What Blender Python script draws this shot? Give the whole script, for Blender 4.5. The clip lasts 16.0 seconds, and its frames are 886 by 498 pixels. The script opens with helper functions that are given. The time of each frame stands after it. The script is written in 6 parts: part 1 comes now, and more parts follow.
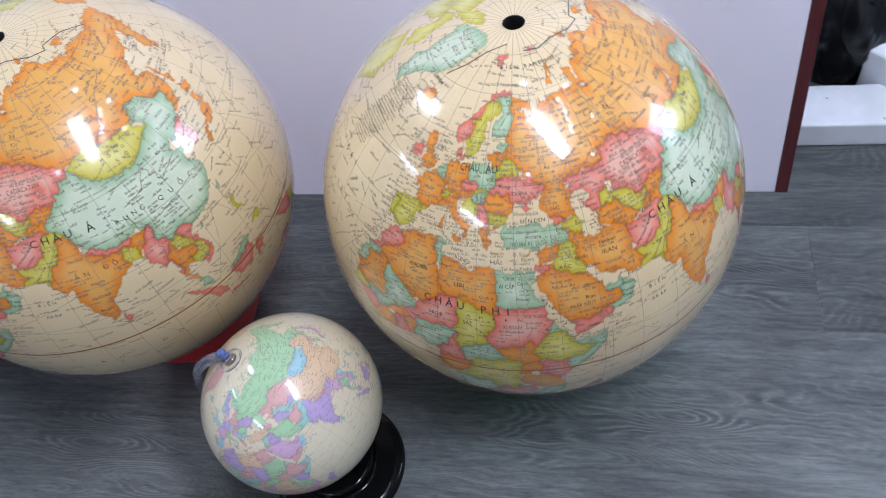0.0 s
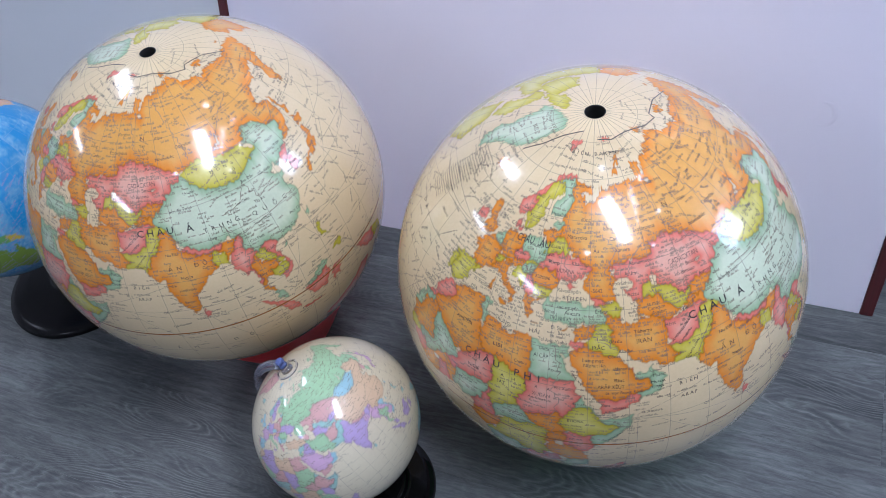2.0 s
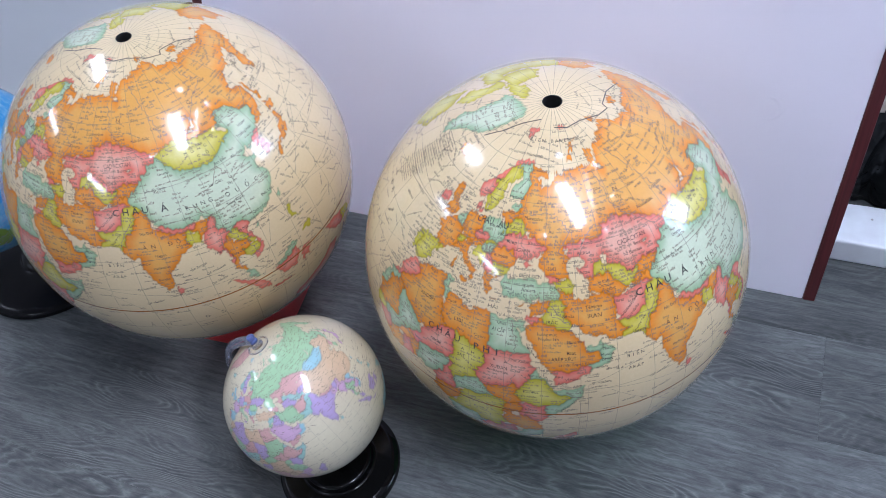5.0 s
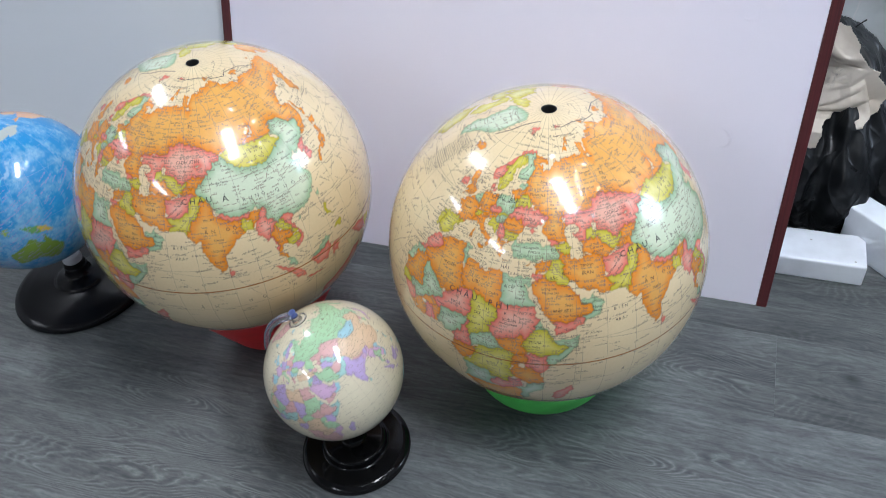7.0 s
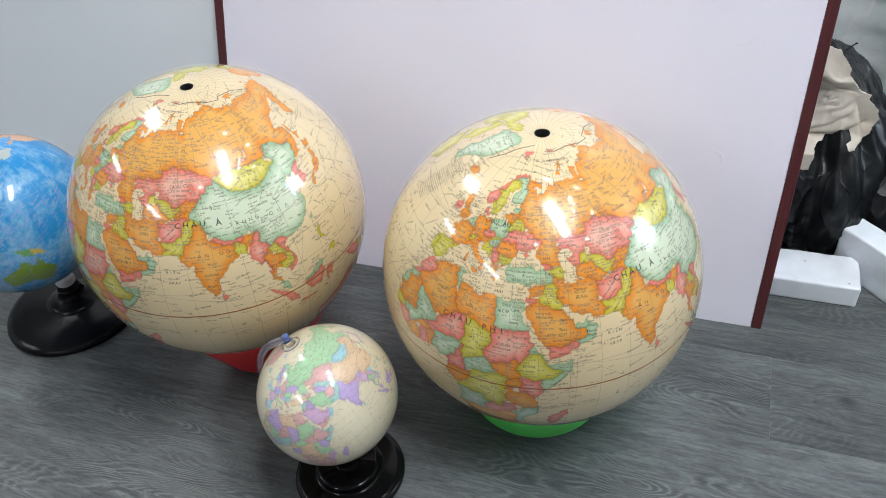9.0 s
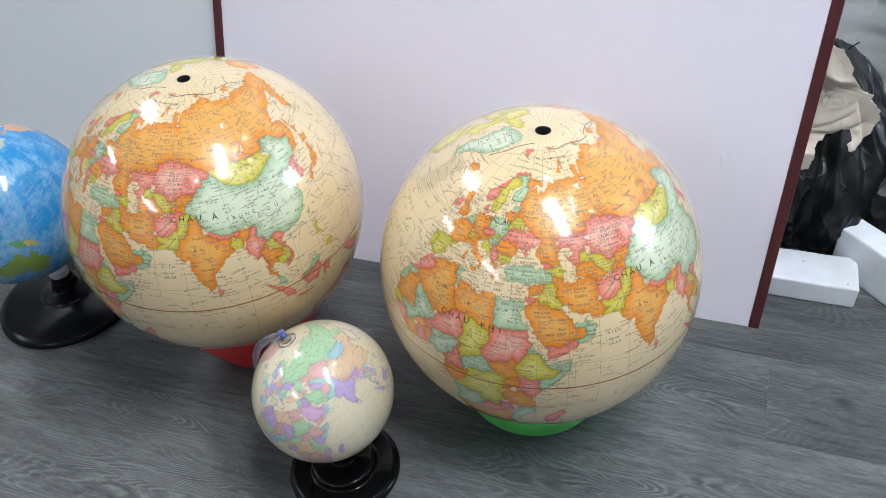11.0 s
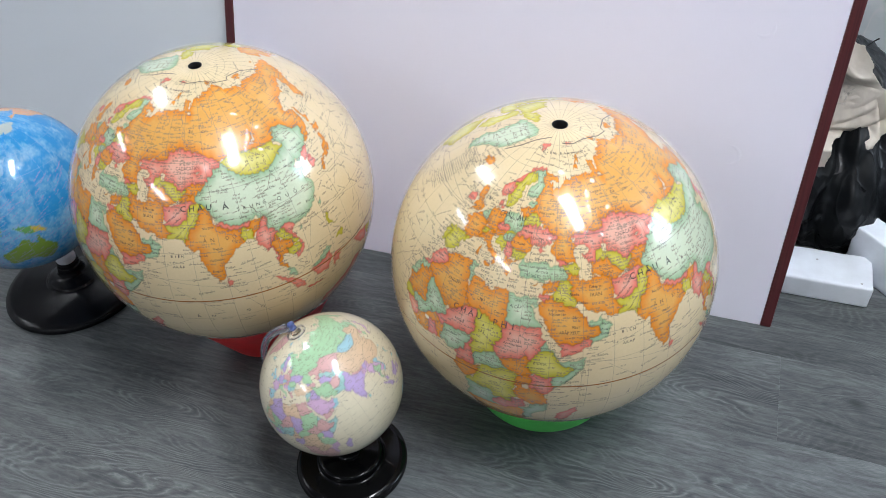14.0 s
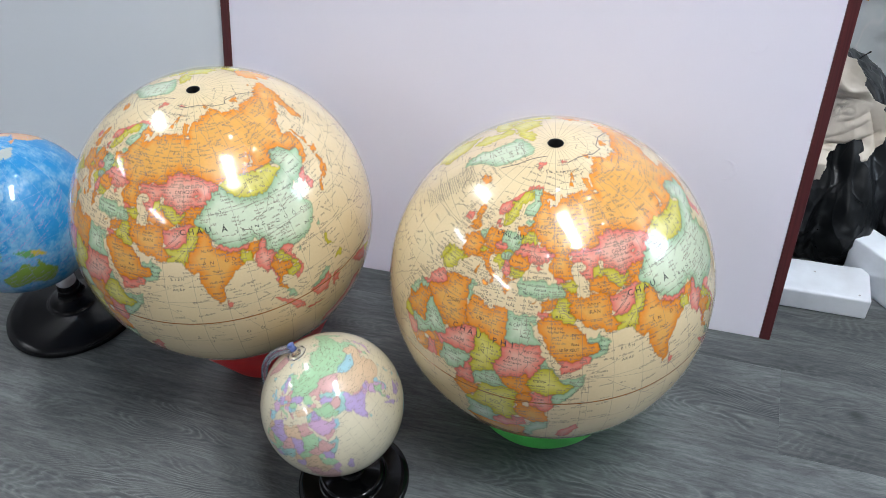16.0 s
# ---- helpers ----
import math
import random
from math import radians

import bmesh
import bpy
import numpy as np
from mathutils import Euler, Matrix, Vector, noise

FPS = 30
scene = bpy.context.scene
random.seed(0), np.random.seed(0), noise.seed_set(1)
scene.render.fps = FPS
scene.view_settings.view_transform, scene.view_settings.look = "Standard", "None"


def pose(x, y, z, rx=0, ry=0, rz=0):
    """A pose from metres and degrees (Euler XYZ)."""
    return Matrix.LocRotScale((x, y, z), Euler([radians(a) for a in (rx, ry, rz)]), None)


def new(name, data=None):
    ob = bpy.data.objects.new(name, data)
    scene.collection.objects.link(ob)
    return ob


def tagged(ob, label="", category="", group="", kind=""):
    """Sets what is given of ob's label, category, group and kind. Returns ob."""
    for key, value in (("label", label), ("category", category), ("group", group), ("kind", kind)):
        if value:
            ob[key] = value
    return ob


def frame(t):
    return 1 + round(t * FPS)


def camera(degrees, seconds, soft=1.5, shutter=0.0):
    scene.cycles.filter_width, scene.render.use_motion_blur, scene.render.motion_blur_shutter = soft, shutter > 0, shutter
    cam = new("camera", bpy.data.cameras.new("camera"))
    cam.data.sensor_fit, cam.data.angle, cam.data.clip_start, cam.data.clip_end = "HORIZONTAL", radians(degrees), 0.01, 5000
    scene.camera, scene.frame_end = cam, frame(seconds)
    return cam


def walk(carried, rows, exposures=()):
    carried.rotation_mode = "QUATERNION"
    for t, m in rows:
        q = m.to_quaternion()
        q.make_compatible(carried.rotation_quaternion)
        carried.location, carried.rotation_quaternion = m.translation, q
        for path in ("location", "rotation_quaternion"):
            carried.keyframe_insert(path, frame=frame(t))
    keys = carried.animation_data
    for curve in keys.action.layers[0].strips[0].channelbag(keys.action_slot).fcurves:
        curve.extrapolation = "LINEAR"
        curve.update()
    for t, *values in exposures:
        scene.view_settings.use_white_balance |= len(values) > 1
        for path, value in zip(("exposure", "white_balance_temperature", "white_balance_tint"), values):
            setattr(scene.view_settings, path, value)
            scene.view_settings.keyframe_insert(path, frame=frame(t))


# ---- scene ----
from mathutils.bvhtree import BVHTree
cam = camera(58.65, 16.0, soft=0.8, shutter=0.5)
# seconds, place and turn of the hand-held camera
ROWS = [
    (0.0, 0.0815, -0.7036, 0.8526, 36.15, 9.76, 7.72),
    (0.5, 0.1005, -0.6926, 0.8603, 37.12, 9.03, 13.39),
    (1.0, 0.1356, -0.7020, 0.8734, 39.66, 8.97, 18.07),
    (1.5, 0.1536, -0.7051, 0.8828, 40.85, 10.13, 18.77),
    (2.0, 0.1379, -0.7083, 0.8868, 41.46, 9.31, 21.44),
    (2.5, 0.1431, -0.7069, 0.8913, 40.85, 7.91, 20.17),
    (3.0, 0.1476, -0.7036, 0.8871, 39.76, 7.34, 18.60),
    (5.5, 0.1633, -0.7687, 0.9263, 41.69, 7.17, 20.66),
    (6.0, 0.1696, -0.8734, 0.9593, 47.84, 6.18, 20.81),
    (6.5, 0.1584, -0.9433, 0.9395, 46.57, 5.00, 18.53),
    (7.0, 0.1718, -0.9392, 0.9380, 47.72, 5.29, 18.61),
    (7.5, 0.1710, -0.9281, 0.9457, 48.93, 4.82, 17.82),
    (8.0, 0.1691, -0.9344, 0.9475, 49.39, 4.86, 18.79),
    (8.5, 0.1722, -0.9327, 0.9420, 48.87, 5.75, 18.67),
    (9.0, 0.1725, -0.9334, 0.9425, 48.97, 5.15, 18.31),
    (11.5, 0.1588, -0.9224, 0.9405, 48.06, 4.29, 18.87),
    (12.0, 0.1476, -0.9191, 0.9356, 47.26, 3.90, 20.32),
    (12.5, 0.1464, -0.9150, 0.9374, 47.31, 3.70, 20.11),
    (13.0, 0.1493, -0.9116, 0.9391, 48.34, 3.57, 19.63),
    (13.5, 0.1485, -0.9160, 0.9392, 47.42, 3.91, 19.83),
    (14.0, 0.1506, -0.9159, 0.9400, 47.58, 3.85, 19.28),
    (14.5, 0.1528, -0.9172, 0.9457, 48.22, 4.37, 18.54),
    (15.0, 0.1493, -0.9192, 0.9456, 48.25, 4.07, 19.21),
    (15.5, 0.1519, -0.9183, 0.9453, 48.14, 4.05, 18.91),
    (16.0, 0.1522, -0.9152, 0.9473, 48.57, 4.46, 18.68),
]
EXPOSURES = [(0.0, -0.19, 5480, 17), (1.0, -0.16, 5300, 19), (1.5, -0.13, 5300, 20), (2.0, -0.26, 5300, 18.5), (3.0, -0.21, 5330, 17.5), (5.5, -0.12, 5380, 18), (6.5, 0.0, 5850, 10), (7.0, -0.02, 5750, 11), (8.0, 0.02, 5800, 12), (9.0, 0.05, 6050, 9), (12.5, 0.04, 5900, 11), (16.0, 0.0, 5950, 10)]
walk(cam, [(t, pose(x, y, z, rx, ry, rz)) for t, x, y, z, rx, ry, rz in ROWS], EXPOSURES)

# ---- light: fluorescent tubes on the ceiling and a bright window ----
CEILING = 2.75
WARM, COOL = (1.0, 0.985, 0.955), (0.84, 0.92, 1.0)

world = bpy.data.worlds.new("world")
scene.world = world
world.use_nodes = True
world.node_tree.nodes["Background"].inputs["Color"].default_value = (0.8, 0.85, 1.0, 1)
world.node_tree.nodes["Background"].inputs["Strength"].default_value = 0.05


def area(name, m, sx, sy, power, colour):
    data = bpy.data.lights.new(name, "AREA")
    data.shape, data.size, data.size_y, data.energy, data.color = "RECTANGLE", sx, sy, power, colour
    ob = new(name, data)
    ob.matrix_basis = m
    return ob


# (x, y, turn, watts beside its diffuser's own glow, that glow) of each long ceiling panel, 1.2 by 0.3 m
PANELS = [(0.73, -0.83, -46, 31, 22), (-2.30, 0.45, -44, 0, 30), (-3.85, -1.13, -48, 0, 22), (-1.60, -3.70, -58, 19, 13)]
for x, y, turn, watts, shine in PANELS:
    if watts:
        area("panel_light", pose(x, y, CEILING - 0.05, 0, 0, turn), 1.18, 0.27, watts, WARM)
# (x, y) of the small round downlights
SPOTS = [(0.09, 0.29), (0.90, 0.37), (1.64, -0.17), (1.94, -1.14), (0.31, -1.84)]
WINDOW = (4.0, 0.95, 1.92, 1.15, 1.20)
area("window_light", pose(WINDOW[0] - 0.02, WINDOW[1], WINDOW[2], 0, 90, 0), WINDOW[4], WINDOW[3], 43, COOL)


# ---- materials ----
def material(name, colour, rough=0.5, metal=0.0, coat=0.0, coat_rough=0.05, spec=0.5):
    m = bpy.data.materials.new(name)
    m.use_nodes = True
    b = m.node_tree.nodes["Principled BSDF"]
    b.inputs["Base Color"].default_value = (*colour, 1)
    b.inputs["Roughness"].default_value = rough
    b.inputs["Metallic"].default_value = metal
    b.inputs["Coat Weight"].default_value = coat
    b.inputs["Coat Roughness"].default_value = coat_rough
    b.inputs["Specular IOR Level"].default_value = spec
    return m


class Net:
    """Short hand for wiring a material's nodes."""

    def __init__(self, m):
        self.t = m.node_tree
        self.bsdf = self.t.nodes["Principled BSDF"]

    def put(self, slot, value):
        if hasattr(value, "is_linked"):
            self.t.links.new(value, slot)
        elif value is not None:
            slot.default_value = value

    def coords(self, which="Object"):
        return self.t.nodes.new("ShaderNodeTexCoord").outputs[which]

    def math(self, op, a, b=None, c=None, clamp=False):
        n = self.t.nodes.new("ShaderNodeMath")
        n.operation, n.use_clamp = op, clamp
        for i, v in enumerate((a, b, c)):
            self.put(n.inputs[i], v)
        return n.outputs[0]

    def noise(self, vec, scale, detail=4.0, rough=0.55, stretch=None, dist=0.0):
        if stretch:
            s = self.t.nodes.new("ShaderNodeMapping")
            s.inputs["Scale"].default_value = stretch
            self.put(s.inputs["Vector"], vec)
            vec = s.outputs[0]
        n = self.t.nodes.new("ShaderNodeTexNoise")
        self.put(n.inputs["Vector"], vec)
        n.inputs["Scale"].default_value, n.inputs["Detail"].default_value = scale, detail
        n.inputs["Roughness"].default_value, n.inputs["Distortion"].default_value = rough, dist
        return n.outputs["Fac"]

    def ramp(self, fac, *stops):
        n = self.t.nodes.new("ShaderNodeValToRGB")
        e = n.color_ramp.elements
        while len(e) < len(stops):
            e.new(0.5)
        for el, (p, c) in zip(e, stops):
            el.position, el.color = p, (*c, 1) if len(c) == 3 else c
        self.put(n.inputs[0], fac)
        return n.outputs[0]

    def mix(self, fac, a, b, how="MIX"):
        n = self.t.nodes.new("ShaderNodeMix")
        n.data_type, n.blend_type = "RGBA", how
        self.put(n.inputs[0], fac)
        for slot, v in ((n.inputs[6], a), (n.inputs[7], b)):
            self.put(slot, (*v, 1) if isinstance(v, tuple) and len(v) == 3 else v)
        return n.outputs[2]

    def bump(self, height, strength, distance):
        n = self.t.nodes.new("ShaderNodeBump")
        n.inputs["Strength"].default_value, n.inputs["Distance"].default_value = strength, distance
        self.put(n.inputs["Height"], height)
        self.put(self.bsdf.inputs["Normal"], n.outputs[0])
        return n.outputs[0]


# ---- mesh helpers ----
def part(name, bm, mat, parent=None, label="", smooth=True):
    me = bpy.data.meshes.new(name)
    bm.to_mesh(me)
    bm.free()
    if mat:
        me.materials.append(mat)
    if smooth:
        me.polygons.foreach_set("use_smooth", [True] * len(me.polygons))
    ob = new(name, me)
    ob.parent = parent
    if label:
        ob["label"] = label
    return ob


def flat_part(name, bm, mat, parent=None, label=""):
    return part(name, bm, mat, parent, label, False)


def thing(name, m, label, category, group=""):
    ob = new(name)
    ob.matrix_basis = m
    return tagged(ob, label, category, group)


def lathe(profile, steps=96):
    """A turned shape from (radius, height) points."""
    bm = bmesh.new()
    rings = []
    for r, z in profile:
        if r < 1e-6:
            rings.append([bm.verts.new((0, 0, z))])
        else:
            rings.append([bm.verts.new((r * math.cos(2 * math.pi * k / steps), r * math.sin(2 * math.pi * k / steps), z)) for k in range(steps)])
    for a, b in zip(rings, rings[1:]):
        for k in range(steps):
            j = (k + 1) % steps
            if len(a) == 1:
                bm.faces.new((a[0], b[j], b[k]))
            elif len(b) == 1:
                bm.faces.new((a[k], a[j], b[0]))
            else:
                bm.faces.new((a[k], a[j], b[j], b[k]))
    bmesh.ops.recalc_face_normals(bm, faces=bm.faces)
    return bm


def rounded(points, radius, n=4):
    """A (radius, height) profile with its inner corners rounded."""
    out = [points[0]]
    for a, b, c in zip(points, points[1:], points[2:]):
        a, b, c = Vector(a), Vector(b), Vector(c)
        d = min(radius, (a - b).length * 0.45, (c - b).length * 0.45)
        p, q = b + (a - b).normalized() * d, b + (c - b).normalized() * d
        for i in range(n + 1):
            u = i / n
            out.append(tuple(p * (1 - u) ** 2 + b * 2 * u * (1 - u) + q * u * u))
    return out + [points[-1]]


def box(sx, sy, sz, bevel=0.0, base=True, segments=2):
    bm = bmesh.new()
    bmesh.ops.create_cube(bm, size=1)
    for v in bm.verts:
        v.co = Vector((v.co.x * sx, v.co.y * sy, (v.co.z + (0.5 if base else 0)) * sz))
    if bevel:
        bmesh.ops.bevel(bm, geom=bm.edges[:], offset=bevel, segments=segments, profile=0.5, affect="EDGES")
    return bm


def tube(points, radius, steps=10, flat=1.0):
    """A round or flattened rod along points."""
    bm = bmesh.new()
    pts = [Vector(p) for p in points]
    rings, side = [], None
    for i, p in enumerate(pts):
        d = (pts[min(i + 1, len(pts) - 1)] - pts[max(i - 1, 0)]).normalized()
        if side is None:
            side = d.orthogonal().normalized()
        side = (side - d * side.dot(d)).normalized()
        up = d.cross(side)
        rings.append([bm.verts.new(p + radius * (math.cos(a) * side + flat * math.sin(a) * up)) for a in (2 * math.pi * k / steps for k in range(steps))])
    for a, b in zip(rings, rings[1:]):
        for k in range(steps):
            bm.faces.new((a[k], a[(k + 1) % steps], b[(k + 1) % steps], b[k]))
    bm.faces.new(rings[0])
    bm.faces.new(rings[-1])
    bmesh.ops.recalc_face_normals(bm, faces=bm.faces)
    return bm


# ---- the printed map: outlines of the lands in degrees east and north ----
O, P, G, Y = "orange", "pink", "mint", "yellow"
LANDS = []


def land(key, tint, *lonlat):
    LANDS.append((key, tint, np.array(lonlat, float).reshape(-1, 2)))


SEA = "sea"
land("russia", O, 28, 61, 29, 66, 29, 69.3, 33, 69.5, 41, 67.6, 41, 66.4, 34, 66.6, 38, 64, 41, 65, 44, 66.2, 43.5, 68.5, 46, 67, 53, 68.5, 60, 68.6, 65, 69, 66, 60, 62, 54, 61, 51, 55, 51, 48, 50, 47, 48.5, 49, 46.3, 47, 44.5, 48.6, 41.8, 44, 42.6, 40, 43.4, 37, 45.2, 39, 47, 40, 49.6, 35, 51.5, 32, 53, 31, 55.5, 28, 56, 27.5, 58)
land("russia", O, 60, 68.6, 68, 68.5, 67, 71.5, 69, 73, 72.5, 72.5, 73, 68, 75, 72.5, 80, 73.5, 87, 75, 95, 76, 104, 77.6, 113, 75.5, 113, 73.8, 122, 73, 124, 60, 120, 52.8, 117, 49.6, 108, 49.5, 98, 50.3, 98, 52, 92, 50.5, 87, 49.2, 83, 51, 77, 53.5, 71, 54.3, 61, 54, 60, 60)
land("russia", O, 122, 73, 128, 73, 130, 71, 140, 72.5, 152, 71, 160, 69.8, 170, 70, 180, 69, 190, 66, 181, 64.5, 178, 62.5, 170, 60, 163.5, 58, 162.5, 55.5, 157, 51, 155.6, 55, 160, 60.3, 164, 62.5, 156, 61.5, 150, 59.5, 142, 59, 135.5, 54.7, 141, 53, 140, 48, 135, 43.3, 131, 42.5, 131, 45, 135, 48.5, 130.5, 48.8, 126, 53, 119, 52.5)
land("russia", O, 142, 54.3, 143.5, 53, 143, 49, 144.5, 48.7, 142.6, 46, 141.8, 48, 142, 51)
land("russia", O, 52, 71, 55, 73, 58, 75.5, 68, 77, 62, 75.5, 57, 72.5, 57, 70.7)
land("russia", O, 95, 79.5, 100, 81, 105, 79, 100, 78)
land("russia", O, 137, 76, 145, 76, 150, 75, 140, 73.5)
land("russia", O, 178, 71.5, 182, 71.5, 182, 70.8, 178, 70.8)
land("kazakhstan", P, 47, 50, 49, 46.3, 51, 47, 53, 46.7, 53, 45.2, 51, 44.5, 50.4, 44.2, 52.5, 42, 56, 41.3, 56, 45, 58.5, 45.6, 61, 44.3, 66, 43, 66.2, 41.8, 68.2, 41, 71, 42.5, 74, 43.1, 80, 42.3, 80.3, 45, 82.5, 45.3, 83, 47.2, 85.6, 47.1, 87.2, 49.2, 83, 51, 77, 53.4, 71, 54.2, 69, 55.2, 62, 54, 61.5, 52.5, 61, 51, 55, 50.8)
land("uzbekistan", Y, 56, 41.3, 56, 45, 58.5, 45.6, 61, 44.3, 66, 43, 66.2, 41.8, 68.2, 41, 71, 42.3, 73, 40.8, 70.5, 40.5, 68, 38.5, 66.5, 37.4, 62, 40, 60, 42.2, 57, 42)
land("turkmenistan", O, 53.5, 42, 57, 42.2, 60, 42.2, 62, 40, 66.5, 37.6, 64.5, 36.5, 61.2, 35.5, 59, 37.5, 55, 38, 54, 37.4, 53.8, 39)
land("kyrgyz", O, 70.5, 42.5, 74, 43.2, 80, 42.3, 76, 40.4, 73.8, 39.5, 69.5, 39.5, 71, 41)
land("tajik", O, 67.5, 37.2, 68, 39, 70.5, 40.5, 70.5, 39.6, 73.8, 39.5, 75, 37.5, 71.5, 36.7)
land("china", G, 73.5, 39.5, 76, 40.5, 80, 42.2, 80.2, 45, 82.5, 45.3, 83, 47.2, 85.6, 47.1, 87.3, 49.2, 91, 46, 97, 42.8, 105, 41.7, 111, 44, 115.5, 47.8, 119.7, 46.8, 117, 49.6, 120.5, 53.3, 125.5, 53, 130.5, 48.8, 135, 48.4, 133, 45, 131, 43, 128, 42, 124.4, 40, 121.2, 39, 122, 40.6, 119, 39.2, 118, 38.5, 119, 37.2, 122.5, 37.2, 119.3, 35, 121.8, 31.5, 122, 29.5, 119.5, 26, 117, 23.5, 110, 21.3)
land("china", G, 110, 21.3, 108, 21.6, 105, 23, 101.5, 21.3, 99, 22.5, 97.8, 24.5, 98.7, 27.6, 96, 29.2, 91.7, 27.9, 88, 27.9, 85, 28.3, 81, 30.2, 78.8, 32.5, 78, 35.3, 74.8, 37.3, 73.5, 39.5, 85, 46, 115, 46, 120, 32)
land("hainan", G, 108.7, 19.2, 110.5, 20.1, 110.5, 18.6, 109.2, 18.3)
land("mongolia", Y, 87.7, 49, 92, 50.7, 98, 52, 98.5, 50.4, 107, 49.6, 116.5, 49.8, 116, 48, 119.8, 46.8, 115.5, 45.2, 111.5, 43.7, 105, 41.6, 97, 42.7, 91, 45.2)
land("nkorea", P, 124.4, 40, 128, 42, 130.6, 42.3, 127.6, 39.5, 128.3, 38.5, 125, 37.8)
land("skorea", P, 126.2, 37.6, 128.3, 38.5, 129.4, 36, 129, 35, 126.4, 34.4)
land("japan", O, 130, 33, 132, 34.3, 135.5, 35.6, 137, 37.3, 139.5, 38.5, 140, 41.3, 141.5, 41.3, 142, 39.5, 140.8, 36, 139, 34.8, 136, 33.6, 135, 34.5, 132, 33.2, 131.5, 31.3, 130.2, 31.3)
land("japan", O, 140, 42, 141.7, 45.4, 145.4, 43.4, 143, 42)
land("taiwan", G, 120.2, 23, 121.5, 25.2, 120.9, 22)
land("pakistan", Y, 61.6, 25.2, 66.5, 25.2, 68.2, 23.7, 71, 24.4, 70, 27.8, 73, 30, 74.5, 32, 74, 34, 77.5, 35.4, 74.8, 37, 71.6, 36.4, 69.5, 33.3, 66.4, 29.9, 61, 29.6, 63, 27.2)
land("afghanistan", P, 61, 29.7, 66.4, 29.8, 69.4, 31.9, 70, 33.8, 71.5, 36.4, 74.5, 37.2, 71.5, 38, 67.5, 37.2, 64.6, 36.3, 61.2, 35.6, 60.6, 33.5, 61.5, 31)
land("india", O, 68.2, 23.7, 70.4, 20.9, 72.6, 21.3, 73, 17, 74.5, 13.5, 77.5, 8.1, 79.8, 10.3, 80.2, 14.5, 82.3, 16.6, 87, 20.8, 89, 21.8, 88.8, 26.3, 92, 25.5, 92.3, 22.5, 94.5, 24.5, 97.2, 28.2, 92, 27.8, 88.5, 27.5, 84, 27.4, 80, 29.2, 79, 32.5, 78, 35.3, 74, 34.6, 74.5, 31.5, 70.5, 27.8)
land("nepal", P, 80, 29, 81.5, 30.3, 86, 28, 88.2, 27.8, 92, 27.9, 92, 26.8, 88.1, 26.4, 84, 27)
land("bangladesh", Y, 88.1, 24.5, 88.9, 26.3, 92.2, 25.1, 92.3, 21, 90.5, 22.2, 89, 21.7)
land("srilanka", P, 79.8, 8, 80.2, 9.7, 81.8, 7.4, 80.6, 5.9)
land("myanmar", P, 92.4, 20.8, 94.5, 24.5, 97.2, 28.3, 98.7, 27.5, 97.8, 24.2, 101, 21.6, 98.8, 19.8, 97.5, 18.4, 98.6, 15.5, 99.2, 12, 98.6, 10, 97.5, 16.7, 95.3, 15.8, 94.3, 17.5)
land("thailand", O, 97.5, 18.4, 98.8, 19.8, 100.3, 20.4, 101.2, 17.6, 104, 18.3, 105.4, 15, 102.5, 13.6, 102.5, 12.2, 100.8, 12.8, 99.5, 9.3, 102, 6.2, 100.4, 6.6, 98.3, 8.3, 99.3, 12, 98.3, 15.3)
land("laos", Y, 100.3, 20.4, 101.6, 22.2, 104, 20.6, 105, 18.4, 107.5, 15.3, 106, 14.2, 104.8, 16.5, 102, 18.1)
land("vietnam", P, 102.3, 22.5, 105.3, 23.2, 108, 21.5, 106, 19.3, 107.5, 16.6, 109.3, 13, 109, 11.4, 106.5, 9.5, 104.8, 8.7, 105, 10.7, 107.5, 12.4, 107.5, 15.2, 104.8, 18.6)
land("cambodia", Y, 102.5, 12, 102.6, 14.2, 107.3, 14.4, 107.3, 12.2, 105, 10.8, 103.5, 10.6)
land("malaysia", G, 100.3, 6.4, 102.2, 6.1, 103.4, 4, 104.2, 1.4, 101.3, 2.8)
land("malaysia", G, 109.6, 1.9, 113, 3.2, 116.8, 6.9, 119, 5, 117.5, 4.2, 115, 2, 111, 1)
land("indonesia", P, 95.3, 5.6, 98.5, 3.8, 103.6, 0, 106, -3, 105.8, -5.8, 102.3, -4, 98.7, 1.5)
land("indonesia", P, 109, 1.5, 111, 1, 115, 2, 117.6, 4, 118.8, 1, 116, -3.8, 111, -3.3, 110, -1)
land("indonesia", P, 105.3, -6.8, 108.5, -6.7, 114.4, -7.8, 114.3, -8.6, 108, -7.8)
land("indonesia", P, 119.5, 0.5, 120.5, 1.2, 125, 1.4, 121, 0.3, 123, -0.9, 121.5, -2, 122.8, -5, 120.6, -3, 120, -5.5, 119, -3)
land("westpapua", P, 131, -0.7, 134, -0.8, 137, -1.6, 141, -2.7, 141, -9, 138, -8.2, 133, -4, 132, -2.8)
land("papua", Y, 141, -2.7, 145, -4.3, 148, -8, 150.6, -10.6, 147, -9.8, 144, -7.7, 141, -9)
land("philippines", Y, 120.4, 16.5, 120.8, 18.5, 122.2, 18.3, 121.8, 15.5, 124, 12.8, 121, 13.8)
land("philippines", Y, 122.2, 7, 123.5, 8.6, 125.5, 9.7, 126.5, 7.5, 125.4, 5.8, 124, 7)
